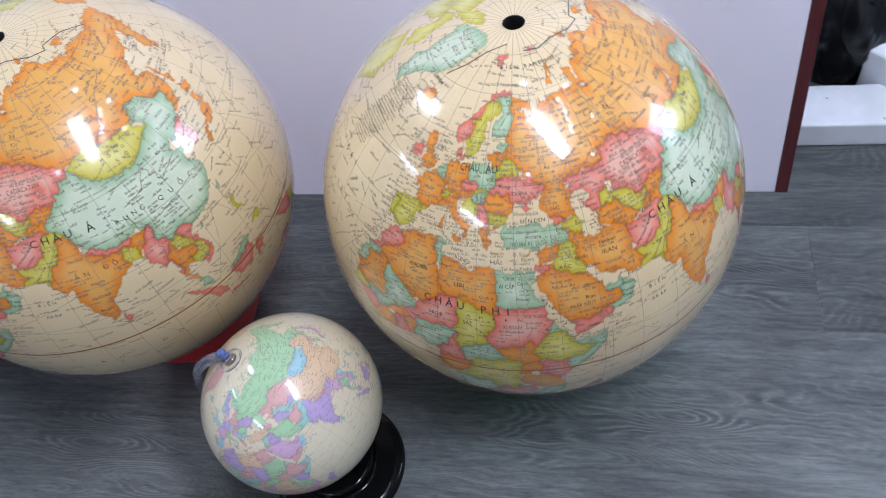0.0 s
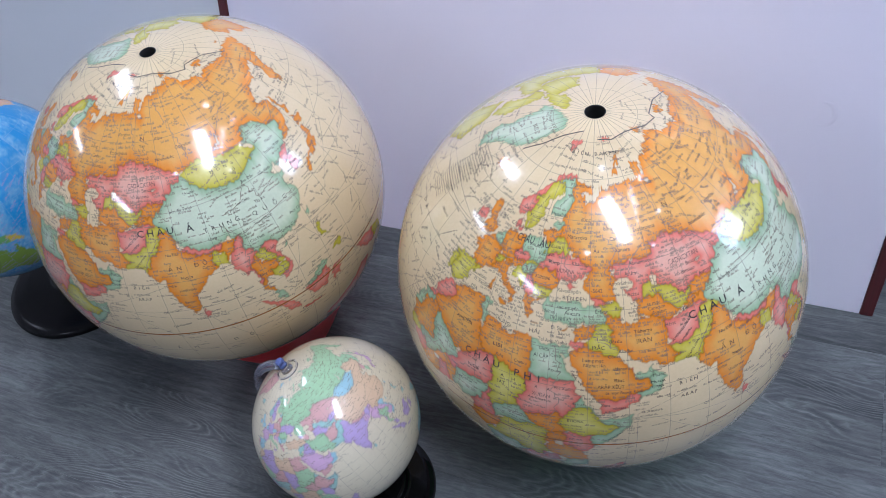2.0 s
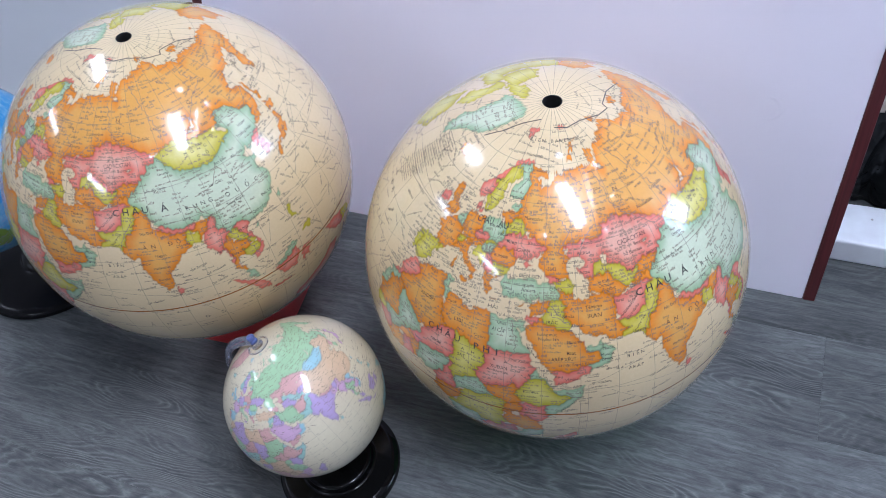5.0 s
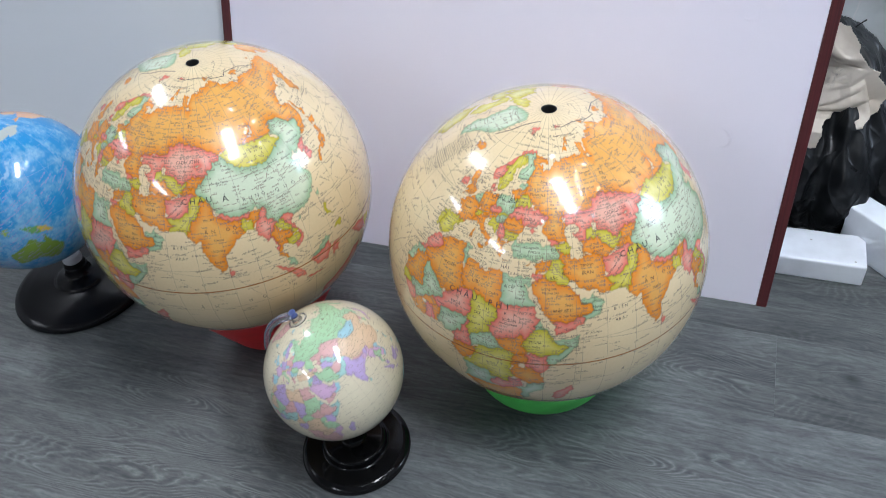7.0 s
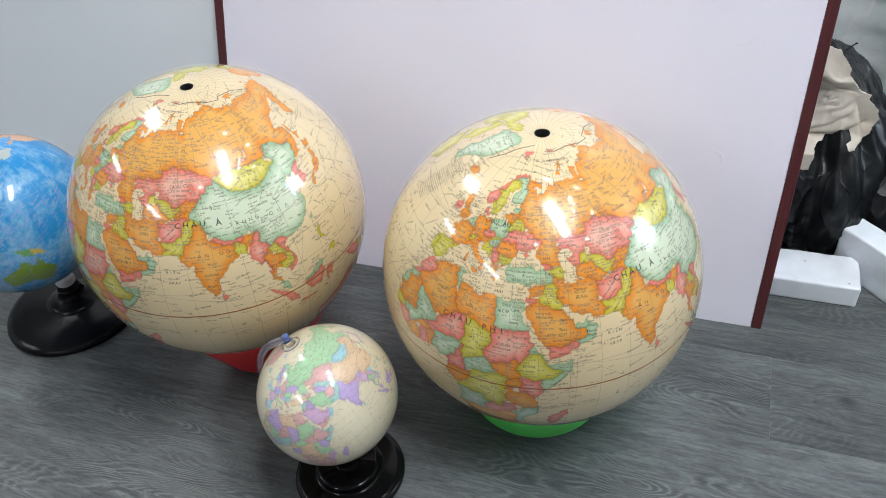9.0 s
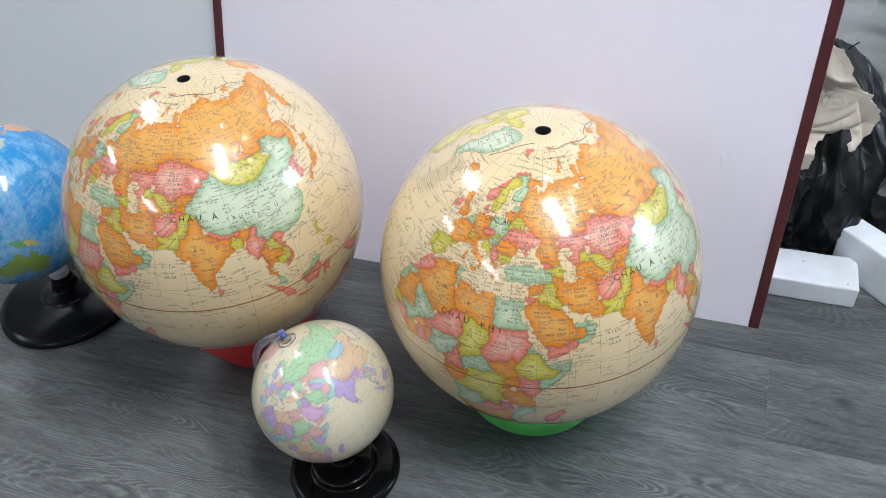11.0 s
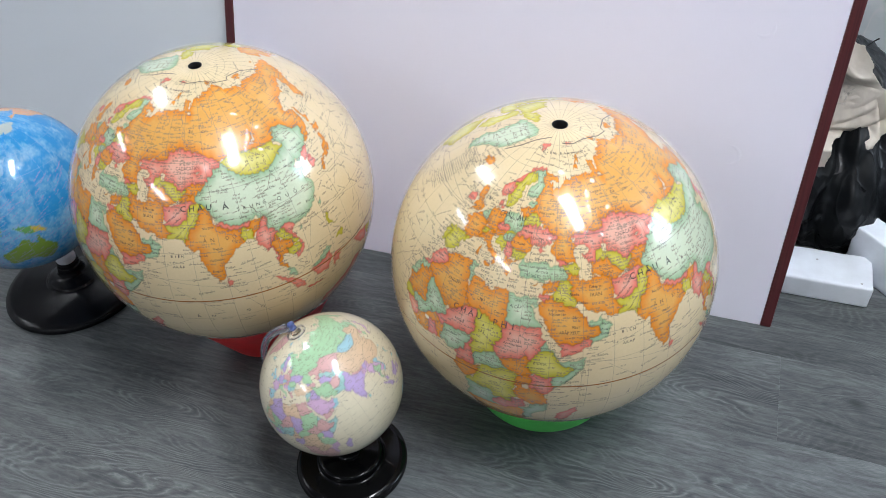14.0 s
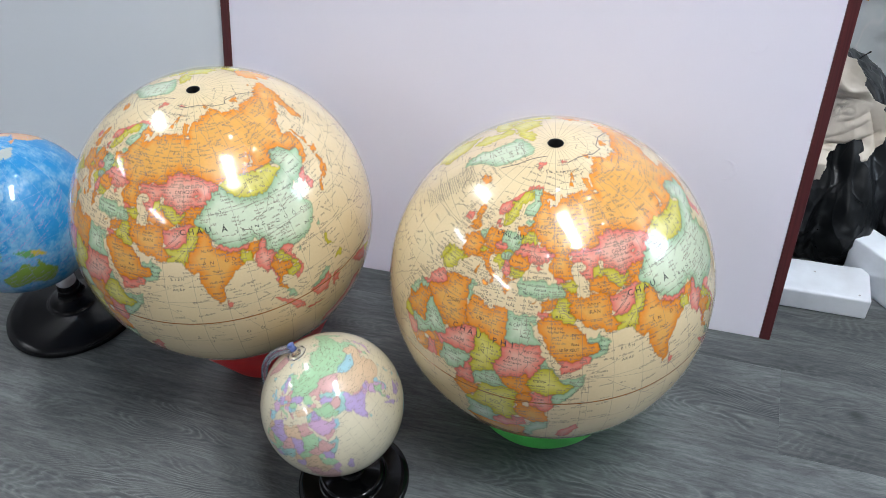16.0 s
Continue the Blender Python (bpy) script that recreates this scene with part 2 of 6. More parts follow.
land("iran", O, 44, 39.5, 45.5, 36, 46, 33, 48, 30.4, 50, 30.1, 51.5, 27.9, 54.5, 26.6, 57, 27, 57.6, 25.7, 61.6, 25.1, 63.2, 27.2, 61, 29.8, 60.6, 33.5, 61.2, 36.5, 59, 37.5, 54, 37.4, 51, 36.8, 49, 38.4, 46.5, 38.9)
land("iraq", Y, 39, 32.2, 41.2, 34.6, 42.4, 37.2, 44.8, 37.2, 46.2, 35, 45.6, 33.8, 48.2, 30.2, 47, 29.2, 44.6, 29.3)
land("syria", O, 35.8, 33, 36, 36, 42.3, 37.1, 41.2, 34.5, 38.8, 33.3, 36.5, 32.4)
land("jordan", P, 35, 29.4, 35.6, 32.6, 39, 32.2, 37, 30.2, 34.3, 31.3, 34.9, 33, 35.6, 33)
land("turkey", G, 26.2, 40, 27, 42, 29, 41.2, 31.5, 41.3, 35, 42, 38, 41, 41.6, 41.5, 44.6, 39.6, 44.7, 37.3, 42, 37.3, 36.5, 36.8, 36, 36, 34, 36.3, 30.5, 36.5, 27.5, 36.8)
land("caucasus", P, 40, 43.4, 44, 42.7, 46.5, 41.7, 44, 41, 41.5, 41.5)
land("caucasus2", Y, 43.6, 41.2, 46.6, 41.7, 48.6, 41.8, 50, 40.4, 48.8, 38.5, 46.5, 38.9, 44.6, 39.8)
land("saudi", O, 34.9, 29.4, 37, 30.3, 39, 32.1, 44.6, 29.2, 47.2, 29, 48.5, 28.3, 50.2, 26.3, 51.4, 24.5, 52, 23, 55.2, 22.7, 55.6, 20, 52, 18.8, 47.2, 17, 43, 17.5, 42.7, 16.4, 39.2, 21, 37.3, 24.4)
land("yemen", P, 42.7, 16.5, 43.2, 17.5, 47.2, 17, 52, 18.9, 53, 16.7, 48.5, 14, 45, 12.8, 43.4, 12.7)
land("oman", G, 52, 18.9, 55.5, 20, 55.3, 22.8, 56.2, 24.8, 57, 23.9, 59.8, 22.5, 58, 20.4, 57.6, 18.9, 55.2, 17.6, 53, 16.7)
land("emirates", G, 51.5, 24.2, 54.2, 24.3, 56.2, 26.2, 56.2, 24.6, 55.2, 22.8, 52.4, 23)
land("qatar", P, 50.8, 24.6, 51.2, 26.1, 51.6, 25.2)
land("cyprus", O, 32.3, 35, 34.4, 35.6, 33.2, 34.6)

land("morocco", P, -5.9, 35.8, -2.2, 35.1, -1.3, 32.2, -5, 29.8, -8.7, 28.7, -8.7, 27.7, -13, 27.7, -9.7, 29.6, -9.5, 32)
land("wsahara", G, -13, 27.7, -8.7, 27.7, -8.7, 26, -12, 25.9, -13, 23, -13.2, 21.4, -17, 21, -16, 23.8)
land("mauritania", O, -17, 21, -13, 21.4, -12, 25.9, -8.7, 26, -8.7, 27.3, -4.9, 25, -6.5, 24.8, -5.5, 15.5, -10, 15.3, -12.2, 14.8, -16.5, 16.2, -16, 19)
land("senegal", Y, -17.4, 14.8, -16.4, 16.2, -12.2, 14.7, -11.4, 12.4, -16.7, 12.3)
land("guinea", P, -16.7, 12.3, -11.4, 12.5, -8, 12.2, -7.8, 8.4, -11, 7.2, -13.2, 9, -15, 11)
land("liberia", O, -11.5, 7, -8.4, 8.2, -7.5, 4.4)
land("ivory", O, -8.4, 10.3, -5.5, 10.5, -2.7, 9.6, -2.9, 5.1, -7.5, 4.4, -8, 8)
land("ghana", P, -2.9, 11, 0.2, 11.1, 1.2, 6, -2.9, 5, -2.7, 9.6)
land("burkina", O, -5.5, 10.4, -3, 13.6, 0, 15, 2.3, 12.4, 0, 11, -2.8, 11)
land("benin", O, 0, 11, 2.3, 12.3, 3.7, 11.5, 2.7, 6.3, 1.2, 6.1)
land("mali", G, -12, 14.8, -10, 15.4, -5.5, 15.5, -6.5, 24.9, -4.9, 25, 3.2, 19.5, 4.2, 16.6, 0.2, 15, -3, 13.6, -5.5, 10.4, -8, 10.3, -9, 12.3, -11.4, 12.3)
land("algeria", O, -2.2, 35.1, 1, 36.5, 8.6, 37, 8.2, 34.6, 9.2, 32.2, 9.6, 29, 10, 26.4, 11.9, 23.5, 6, 19.4, 3.2, 19.2, -4.9, 25, -8.7, 27.4, -8.7, 28.8, -5, 29.9, -1.3, 32.3)
land("tunisia", G, 8.5, 37, 11, 37, 10.2, 34.3, 11.4, 33.1, 10, 30.3, 9, 32.2, 8.2, 34.6)
land("libya", O, 11.4, 33.2, 15.3, 32.3, 15.8, 31.3, 19, 30.3, 20.2, 32.4, 23, 32.6, 25, 31.6, 25, 20, 24, 19.5, 16, 23.4, 14.2, 22.5, 11.9, 23.5, 10, 26.4, 9.6, 29, 10.2, 30.5)
land("egypt", G, 25, 31.6, 29, 30.9, 31, 31.5, 32.4, 31.1, 34.3, 31.3, 34.9, 29.4, 34.2, 27.8, 32.6, 29.8, 33.8, 27, 35.6, 24, 37, 22, 25, 22)
land("niger", P, 3.6, 11.8, 2.3, 12.4, 0.2, 15, 4.2, 16.6, 4.3, 19.2, 6, 19.5, 11.9, 23.5, 14.9, 22.9, 15.6, 19.8, 15.4, 16.8, 13.6, 13.7, 7, 13, 4, 13.4)
land("chad", Y, 14.9, 22.9, 16, 23.4, 24, 19.5, 24, 15.6, 22, 12.8, 22.8, 11, 19, 9, 15.5, 7.6, 14.2, 10, 15, 12.2, 13.6, 13.7, 15.4, 16.8)
land("nigeria", G, 2.7, 6.4, 3.7, 11.6, 4, 13.5, 7, 13, 13.6, 13.7, 14.2, 12.4, 12, 7.5, 8.6, 4.8, 6, 4.3, 4.5, 6.3)
land("cameroon", P, 8.6, 4.8, 12, 7.4, 14.2, 12.4, 15, 12.2, 14.5, 10, 15.5, 7.6, 16.2, 2.2, 9.8, 2.2, 9.6, 4)
land("sudan", P, 25, 22, 37, 22, 37.3, 18.8, 38.6, 18, 36.6, 14.5, 34.2, 10, 32.5, 12, 30, 9.6, 27, 9.6, 24, 8.7, 22.8, 11, 22, 12.8, 24, 15.6, 24, 20, 25, 20)
land("southsudan", O, 24, 8.8, 27, 9.7, 30, 9.7, 32.5, 12, 34.2, 10, 33, 8, 35.8, 5, 34, 4.2, 30.8, 3.5, 27.4, 5.1)
land("eritrea", G, 36.6, 14.4, 38.6, 18, 39.8, 15.1, 43.2, 12.5, 42.4, 12.4, 40, 14.5)
land("ethiopia", Y, 34.2, 10, 36.5, 14.3, 40, 14.5, 42.4, 12.5, 42.8, 10.5, 44, 9, 48, 8, 45, 5, 42, 4.1, 39.5, 3.5, 36, 4.5, 33, 8)
land("somalia", G, 43, 11.4, 44.5, 10.4, 51.2, 11.9, 50, 8, 47.5, 4, 44, 1, 41.5, -1.7, 41, 2.5, 42, 4.1, 45, 5, 48, 8, 44, 9, 42.8, 10.5)
land("kenya", P, 34, 4.3, 36, 4.4, 39.5, 3.5, 42, 4.1, 41, 2.5, 41.5, -1.7, 39.2, -4.7, 34, -1)
land("uganda", O, 30.8, 3.5, 34, 4.2, 35, 1.8, 33.9, -1, 29.6, -1.4, 30, 1)
land("centralafrica", G, 15.5, 7.5, 19, 9, 22.8, 11, 24, 8.7, 27.4, 5.1, 22.5, 4.1, 18.6, 4.4, 16.2, 2.2)
land("congo", O, 9.8, 2.2, 16.2, 2.2, 18.6, 3.5, 16, -2, 14.4, -4.8, 12, -5, 8.8, -0.7, 9.6, 1)
land("zaire", Y, 18.6, 4.3, 22.5, 4, 27.4, 5, 30.8, 3.4, 29.5, -1.4, 29.2, -5, 30.7, -8.3, 28.5, -9, 28.5, -12.4, 24, -11, 22, -11, 21.8, -7.3, 17, -8, 13, -6, 12.5, -4.7, 16, -4, 16.5, -1)
land("tanzania", O, 30, -1, 34, -1, 39.2, -4.7, 40.4, -10.4, 35, -11.4, 33, -9.4, 30.7, -8.3, 29.3, -5, 30, -3)
land("angola", G, 12.4, -5.8, 17, -8, 21.8, -7.3, 22, -11, 24, -11, 24, -13, 22, -13, 22, -16.2, 23.4, -17.6, 11.8, -17.2, 13.7, -12)
land("zambia", P, 22, -13, 24, -13, 24, -11, 28.5, -12.3, 28.5, -9, 33, -9.4, 33, -14, 30.3, -15.6, 25.3, -17.8, 22, -16.2)
land("mozambique", G, 35, -11.4, 40.5, -10.5, 40.7, -15, 35, -20, 35.5, -24, 32.8, -26.8, 32, -22, 33, -17, 30.3, -15.6, 34.5, -14.5)
land("south", O, 11.8, -17.2, 25.3, -17.8, 30.3, -15.7, 33, -17, 32, -22, 32.8, -26.8, 30, -31, 26, -34, 19, -34.6, 17, -29)
land("madagascar", P, 49.3, -12, 50.4, -15.6, 47.2, -25, 45, -25.5, 43.4, -22, 44.4, -16.5, 47, -15)

land("norway", P, 5, 61, 5.6, 58.8, 7.5, 58, 11, 59.2, 12.3, 61.5, 12, 63.5, 14, 65.2, 16, 67.5, 20.5, 69.2, 26, 69.9, 28.5, 69.1, 31, 70.2, 26, 71.1, 19, 70, 13, 66.5, 9.5, 63.7)
land("sweden", Y, 11, 59, 13, 55.4, 14.5, 55.6, 16.6, 57.5, 18.8, 60, 17.3, 61.2, 19, 63.4, 21.5, 64.8, 24, 65.8, 23.5, 68, 20.5, 69.1, 16, 67.6, 14, 65.2, 12, 63.4, 12.4, 61.5)
land("finland", G, 21.5, 61, 23, 60, 27.5, 60.5, 30, 62, 30.8, 63.5, 29, 66.5, 29.5, 68.5, 28, 70, 26, 69.8, 20.6, 69.1, 24, 67.5, 24.5, 65.8, 25.3, 65, 21.3, 63)
land("denmark", P, 8.2, 55, 8.3, 57, 10.5, 57.6, 10, 55.2, 12.4, 56, 12.2, 54.8)
land("germany", O, 6.2, 51, 7, 53.5, 8.8, 54.8, 11, 54, 14.2, 54, 14.8, 51, 12.3, 50.3, 13.6, 48.7, 12.8, 47.6, 7.7, 47.6, 8, 49, 6.3, 49.6)
land("lowlands", G, 2.7, 51, 4.5, 52.8, 7, 53.4, 6, 50.8, 6, 49.5, 4, 50)
land("france", O, -4.6, 48.4, -1.6, 48.7, -1.5, 49.7, 1.5, 50.6, 2.6, 51, 6, 49.5, 8, 49, 7, 46.5, 7.5, 43.8, 4.5, 43.4, 3, 42.5, -1.6, 43.3, -1.2, 46)
land("spain", Y, -9, 43.2, -1.6, 43.4, 3.1, 42.4, 0, 40, -0.2, 38.6, -2, 36.8, -5.6, 36, -7.3, 37.2, -7, 39.5, -6.4, 41.8, -8.8, 42)
land("portugal", Y, -8.8, 42, -6.3, 41.8, -7, 39.5, -7.4, 37.2, -8.9, 37, -9.4, 38.8)
land("uk", O, -5.4, 50.1, 1.3, 51.2, 1.7, 52.7, 0, 53.5, -1.7, 55.6, -2, 57.6, -3.2, 58.6, -5.1, 58.5, -6, 56.6, -4.8, 55, -3, 54, -4.5, 53, -5.2, 51.8, -3, 51.3)
land("ireland", P, -10, 52, -9.8, 54.2, -7.3, 55.3, -5.6, 54.5, -6.3, 52.2)
land("iceland", O, -24, 65.5, -22, 66.4, -16, 66.5, -13.6, 65, -18.5, 63.4, -22.6, 63.9)
land("alps", Y, 6, 46.2, 7.5, 47.6, 10, 47.5, 10.4, 46.7, 8.5, 46)
land("austria", O, 9.6, 47.3, 13, 47.6, 13.5, 48.6, 17, 48.7, 16.4, 46.8, 13, 46.5)
land("czech", P, 12.2, 50.3, 14.6, 51, 18.8, 49.7, 17, 48.7, 13.6, 48.7)
land("slovakia", Y, 17, 48.6, 18.8, 49.6, 22.4, 49.2, 22.2, 48.2, 18, 47.7)
land("hungary", G, 16.3, 46.8, 17, 48, 22.3, 48.3, 21, 46.2, 18, 45.7)
land("poland", G, 14.3, 54, 18.5, 54.8, 23, 54.3, 23.8, 52.5, 24, 50.5, 22.5, 49, 18.8, 49.5, 14.8, 51)
land("baltics", O, 21, 55.2, 21, 56.8, 24, 57.2, 28, 57.5, 28, 56, 26.5, 55.2, 24, 53.9, 22.8, 54.4)
land("estonia", G, 23.5, 58.7, 25, 59.6, 28, 59.4, 27.4, 57.6, 24.3, 57.8)
land("belarus", Y, 23.5, 52, 23.8, 54, 26.5, 55.4, 30, 55.8, 32.6, 53.3, 31.5, 51.8, 24, 51.6)
land("ukraine", P, 22.2, 48.2, 24, 50.6, 24, 51.7, 31, 52.2, 35, 51.2, 40, 49.6, 38.2, 47, 35, 46.4, 33, 46.1, 31, 46.6, 29.5, 45.4, 28.2, 48.2, 25, 47.8)
land("crimea", P, 32.6, 45.4, 34, 46.2, 36.4, 45.3, 33.8, 44.5)
land("romania", O, 20.5, 46, 22.8, 48, 26, 48.2, 28.2, 48.3, 30, 46.3, 29.6, 45, 28.6, 43.8, 23, 43.8, 21.5, 44.8)
land("bulgaria", Y, 22.5, 44.1, 28.5, 43.7, 28, 42, 26.3, 41.7, 23, 41.4)
land("balkans", Y, 13.6, 45.6, 16.4, 46.6, 19, 45.8, 19.4, 44.5, 18.4, 42.5, 15.3, 44.3)
land("serbia", P, 18.8, 46, 21, 46.1, 22.6, 44.4, 23, 42, 21, 40.8, 19.4, 42)
land("greece", O, 19.4, 42, 21, 41, 26.3, 41.6, 23.5, 40.3, 23, 39, 24, 38, 22.8, 36.5, 21.4, 37.2, 21, 38.5)
land("crete", O, 23.5, 35.5, 26.3, 35.2, 24.5, 34.9)
land("italy", O, 7, 44, 7, 45.8, 10.5, 46.8, 13.5, 46.4, 12.4, 45.3, 12.5, 44.2, 14, 42.5, 16, 41.8, 18.4, 40.2, 17, 40.4, 16.9, 39, 15.8, 38, 15.8, 39.8, 14.3, 40.7, 12, 41.9, 10.2, 43.8, 8.5, 44.3)
land("sicily", O, 12.5, 38, 15.5, 38.2, 15.2, 36.7)
land("sardinia", O, 8.2, 39, 8.3, 41, 9.3, 43, 9.7, 41, 9.5, 39.2)

land("greenland", G, -44, 60, -42, 62.5, -40, 65, -33, 68, -24, 70, -20, 74, -18, 78, -12, 81.5, -30, 83.5, -50, 82.3, -62, 81, -68, 78.8, -70, 76.5, -60, 75.8, -54, 71, -51, 69, -53.5, 66.5, -49, 61.5)
land("svalbard", P, 11, 79.5, 17, 80, 27, 80.2, 22, 78.3, 17, 76.7, 14, 78)
land("franz", P, 48, 80.4, 55, 81.4, 62, 80.8, 55, 80.2)
land("canada", Y, -64, 60.5, -56, 53, -60, 50, -66, 44, -72, 45, -83, 46, -95, 49, -123, 49, -130, 55, -141, 60, -141, 69.6, -125, 70, -115, 68.5, -100, 68, -95, 71, -85, 69, -82, 67.5, -94, 61, -92, 57, -82, 55, -79, 52, -77, 57, -78, 62, -70, 61)
land("canada", Y, -62, 66.4, -66, 69, -72, 71.5, -80, 74, -90, 74, -90, 69.6, -82, 69.6, -77, 66.5, -78, 63.8, -66, 61.8)
land("canada", Y, -62, 82.7, -75, 83.3, -92, 82, -97, 79.5, -90, 76.5, -80, 76.0, -75, 78)
land("canada", Y, -80, 75.2, -95, 77.6, -120, 77, -126, 72, -117, 69.2, -100, 68.4, -96, 70.5, -90, 74.3)
land("alaska", O, -141, 60, -152, 59.5, -164, 54.8, -158, 58.8, -165, 61, -161, 64.5, -168, 65.7, -162, 68.5, -156, 71.3, -141, 69.6)
land("australia", P, 114, -22, 122, -18, 129, -14.8, 132, -11.5, 136.8, -12.2, 135.6, -15, 140.5, -17.6, 142.5, -10.8, 146, -19, 153, -26, 151, -33.5, 147, -38.5, 140, -37.8, 136, -34.5, 131, -31.5, 124, -33.5, 115.5, -34.5)
land(SEA, "", 46.8, 45, 48, 46.5, 51, 47, 53, 46.6, 53.2, 45.2, 51, 44.6, 50.6, 44.2, 52.6, 42.4, 52.8, 41, 53.4, 40, 53.8, 37.2, 51.5, 36.7, 49.2, 37.6, 49, 39, 50.2, 40.4, 48.2, 42)
land(SEA, "", 58.4, 44.6, 59.5, 46.3, 61.5, 46.5, 61, 44.4)
land(SEA, "", 103.8, 51.6, 106, 52.2, 109.5, 55.6, 109.2, 53.8, 106.5, 51.8)
land(SEA, "", 31.8, -0.4, 34, 0.2, 34, -2.2, 32, -2.4)
land(SEA, "", 74, 46.2, 76, 46.8, 79, 46.7, 76, 46.3)
land(SEA, "", 72.8, 68, 73.4, 71.5, 72.6, 71.5, 72.2, 69, 71.5, 67, 73.6, 66.6, 74.5, 67.5)

PRINT = {O: ((0.83, 0.275, 0.014), (0.82, 0.43, 0.098)), P: ((0.82, 0.205, 0.145), (0.86, 0.475, 0.36)),
         G: ((0.37, 0.54, 0.31), (0.68, 0.765, 0.56)), Y: ((0.60, 0.52, 0.035), (0.78, 0.71, 0.20))}
CREAM = (0.82, 0.66, 0.395)


def lattice_noise(rows, cols, cell, seed):
    """Smooth random values, one every `cell` samples, spread over a grid."""
    rng = np.random.RandomState(seed)
    g = rng.rand(rows // cell + 3, cols // cell + 3) * 2 - 1
    y, x = np.arange(rows) / cell, np.arange(cols) / cell
    yi, xi = y.astype(int), x.astype(int)
    fy, fx = (y - yi)[:, None], (x - xi)[None, :]
    fy, fx = fy * fy * (3 - 2 * fy), fx * fx * (3 - 2 * fx)
    a, b = g[yi][:, xi], g[yi][:, xi + 1]
    c, d = g[yi + 1][:, xi], g[yi + 1][:, xi + 1]
    return (a * (1 - fx) + b * fx) * (1 - fy) + (c * (1 - fx) + d * fx) * fy


STEP = 0.2
NLAT, NLON = int(180 / STEP) + 1, int(360 / STEP)


def inside(poly, x, y):
    hit = np.zeros(x.shape, bool)
    for (x0, y0), (x1, y1) in zip(poly, np.roll(poly, -1, 0)):
        if y0 == y1:
            continue
        hit ^= ((y0 > y) != (y1 > y)) & (x < (x1 - x0) * (y - y0) / (y1 - y0) + x0)
    return hit


def draw_map():
    """Which land lies at each fifth of a degree, and how far its border is."""
    lat = np.linspace(-90, 90, NLAT)[:, None] + np.zeros((1, NLON))
    lon = (np.arange(NLON) * STEP - 180)[None, :] + np.zeros((NLAT, 1))
    wide = 1 / np.maximum(np.cos(np.radians(lat)), 0.2)
    lon = lon + wide * (0.5 * lattice_noise(NLAT, NLON, 6, 1) + 0.3 * lattice_noise(NLAT, NLON, 3, 2))
    lat = lat + 0.45 * lattice_noise(NLAT, NLON, 6, 3) + 0.3 * lattice_noise(NLAT, NLON, 3, 4)
    which = np.zeros((NLAT, NLON), int)
    keys = [SEA]
    for key, tint, poly in LANDS:
        if key not in keys:
            keys.append(key)
        (x0, y0), (x1, y1) = poly.min(0), poly.max(0)
        for turn in ((0, 360) if x1 > 178 else (0,)):
            m = (lat >= y0) & (lat <= y1) & (lon + turn >= x0) & (lon + turn <= x1)
            if m.any():
                sub = inside(poly, lon[m] + turn, lat[m])
                vals = which[m]
                vals[sub] = keys.index(key)
                which[m] = vals
    # close narrow cracks between neighbours
    for _ in range(2):
        near = [np.roll(which, s, a) for s, a in ((1, 0), (-1, 0), (1, 1), (-1, 1))]
        count = sum((n > 0).astype(int) for n in near)
        best = np.max(near, axis=0)
        which = np.where((which == 0) & (count >= 3), best, which)
    far = np.zeros((NLAT, NLON))
    same = np.ones((NLAT, NLON), bool)
    for s, a in ((1, 0), (-1, 0), (1, 1), (-1, 1)):
        same &= np.roll(which, s, a) == which
    for _ in range(26):
        far += same
        grown = ~same
        for s, a in ((1, 0), (-1, 0), (1, 1), (-1, 1)):
            grown |= ~np.roll(same, s, a)
        same = ~grown
    return which, far * STEP, keys


WHICH, FAR, LAND_KEYS = draw_map()
TINT = {key: tint for key, tint, _ in LANDS}


def tint_map(colours, ocean, line=0.56):
    """The colour of the print at each fifth of a degree: deeper along the borders of a land."""
    table = np.array([(ocean, ocean)] + [colours(k) for k in LAND_KEYS[1:]])
    s = np.clip((FAR - 0.3) / 3.6, 0, 1)[..., None] ** 0.9
    img = table[WHICH, 0] * (1 - s) + table[WHICH, 1] * s
    edge = (FAR < 0.01) & (WHICH > 0)
    img[edge] *= line
    soft = img.copy()
    for s, a in ((1, 0), (-1, 0), (1, 1), (-1, 1)):
        soft += 0.16 * np.roll(img, s, a)
    return soft / 1.64


# ---- globes ----
def on_ball(lat, lon, r=1.0):
    a, b = np.radians(lat), np.radians(lon)
    return np.stack([r * np.cos(a) * np.cos(b), r * np.cos(a) * np.sin(b), r * np.sin(a)], -1)


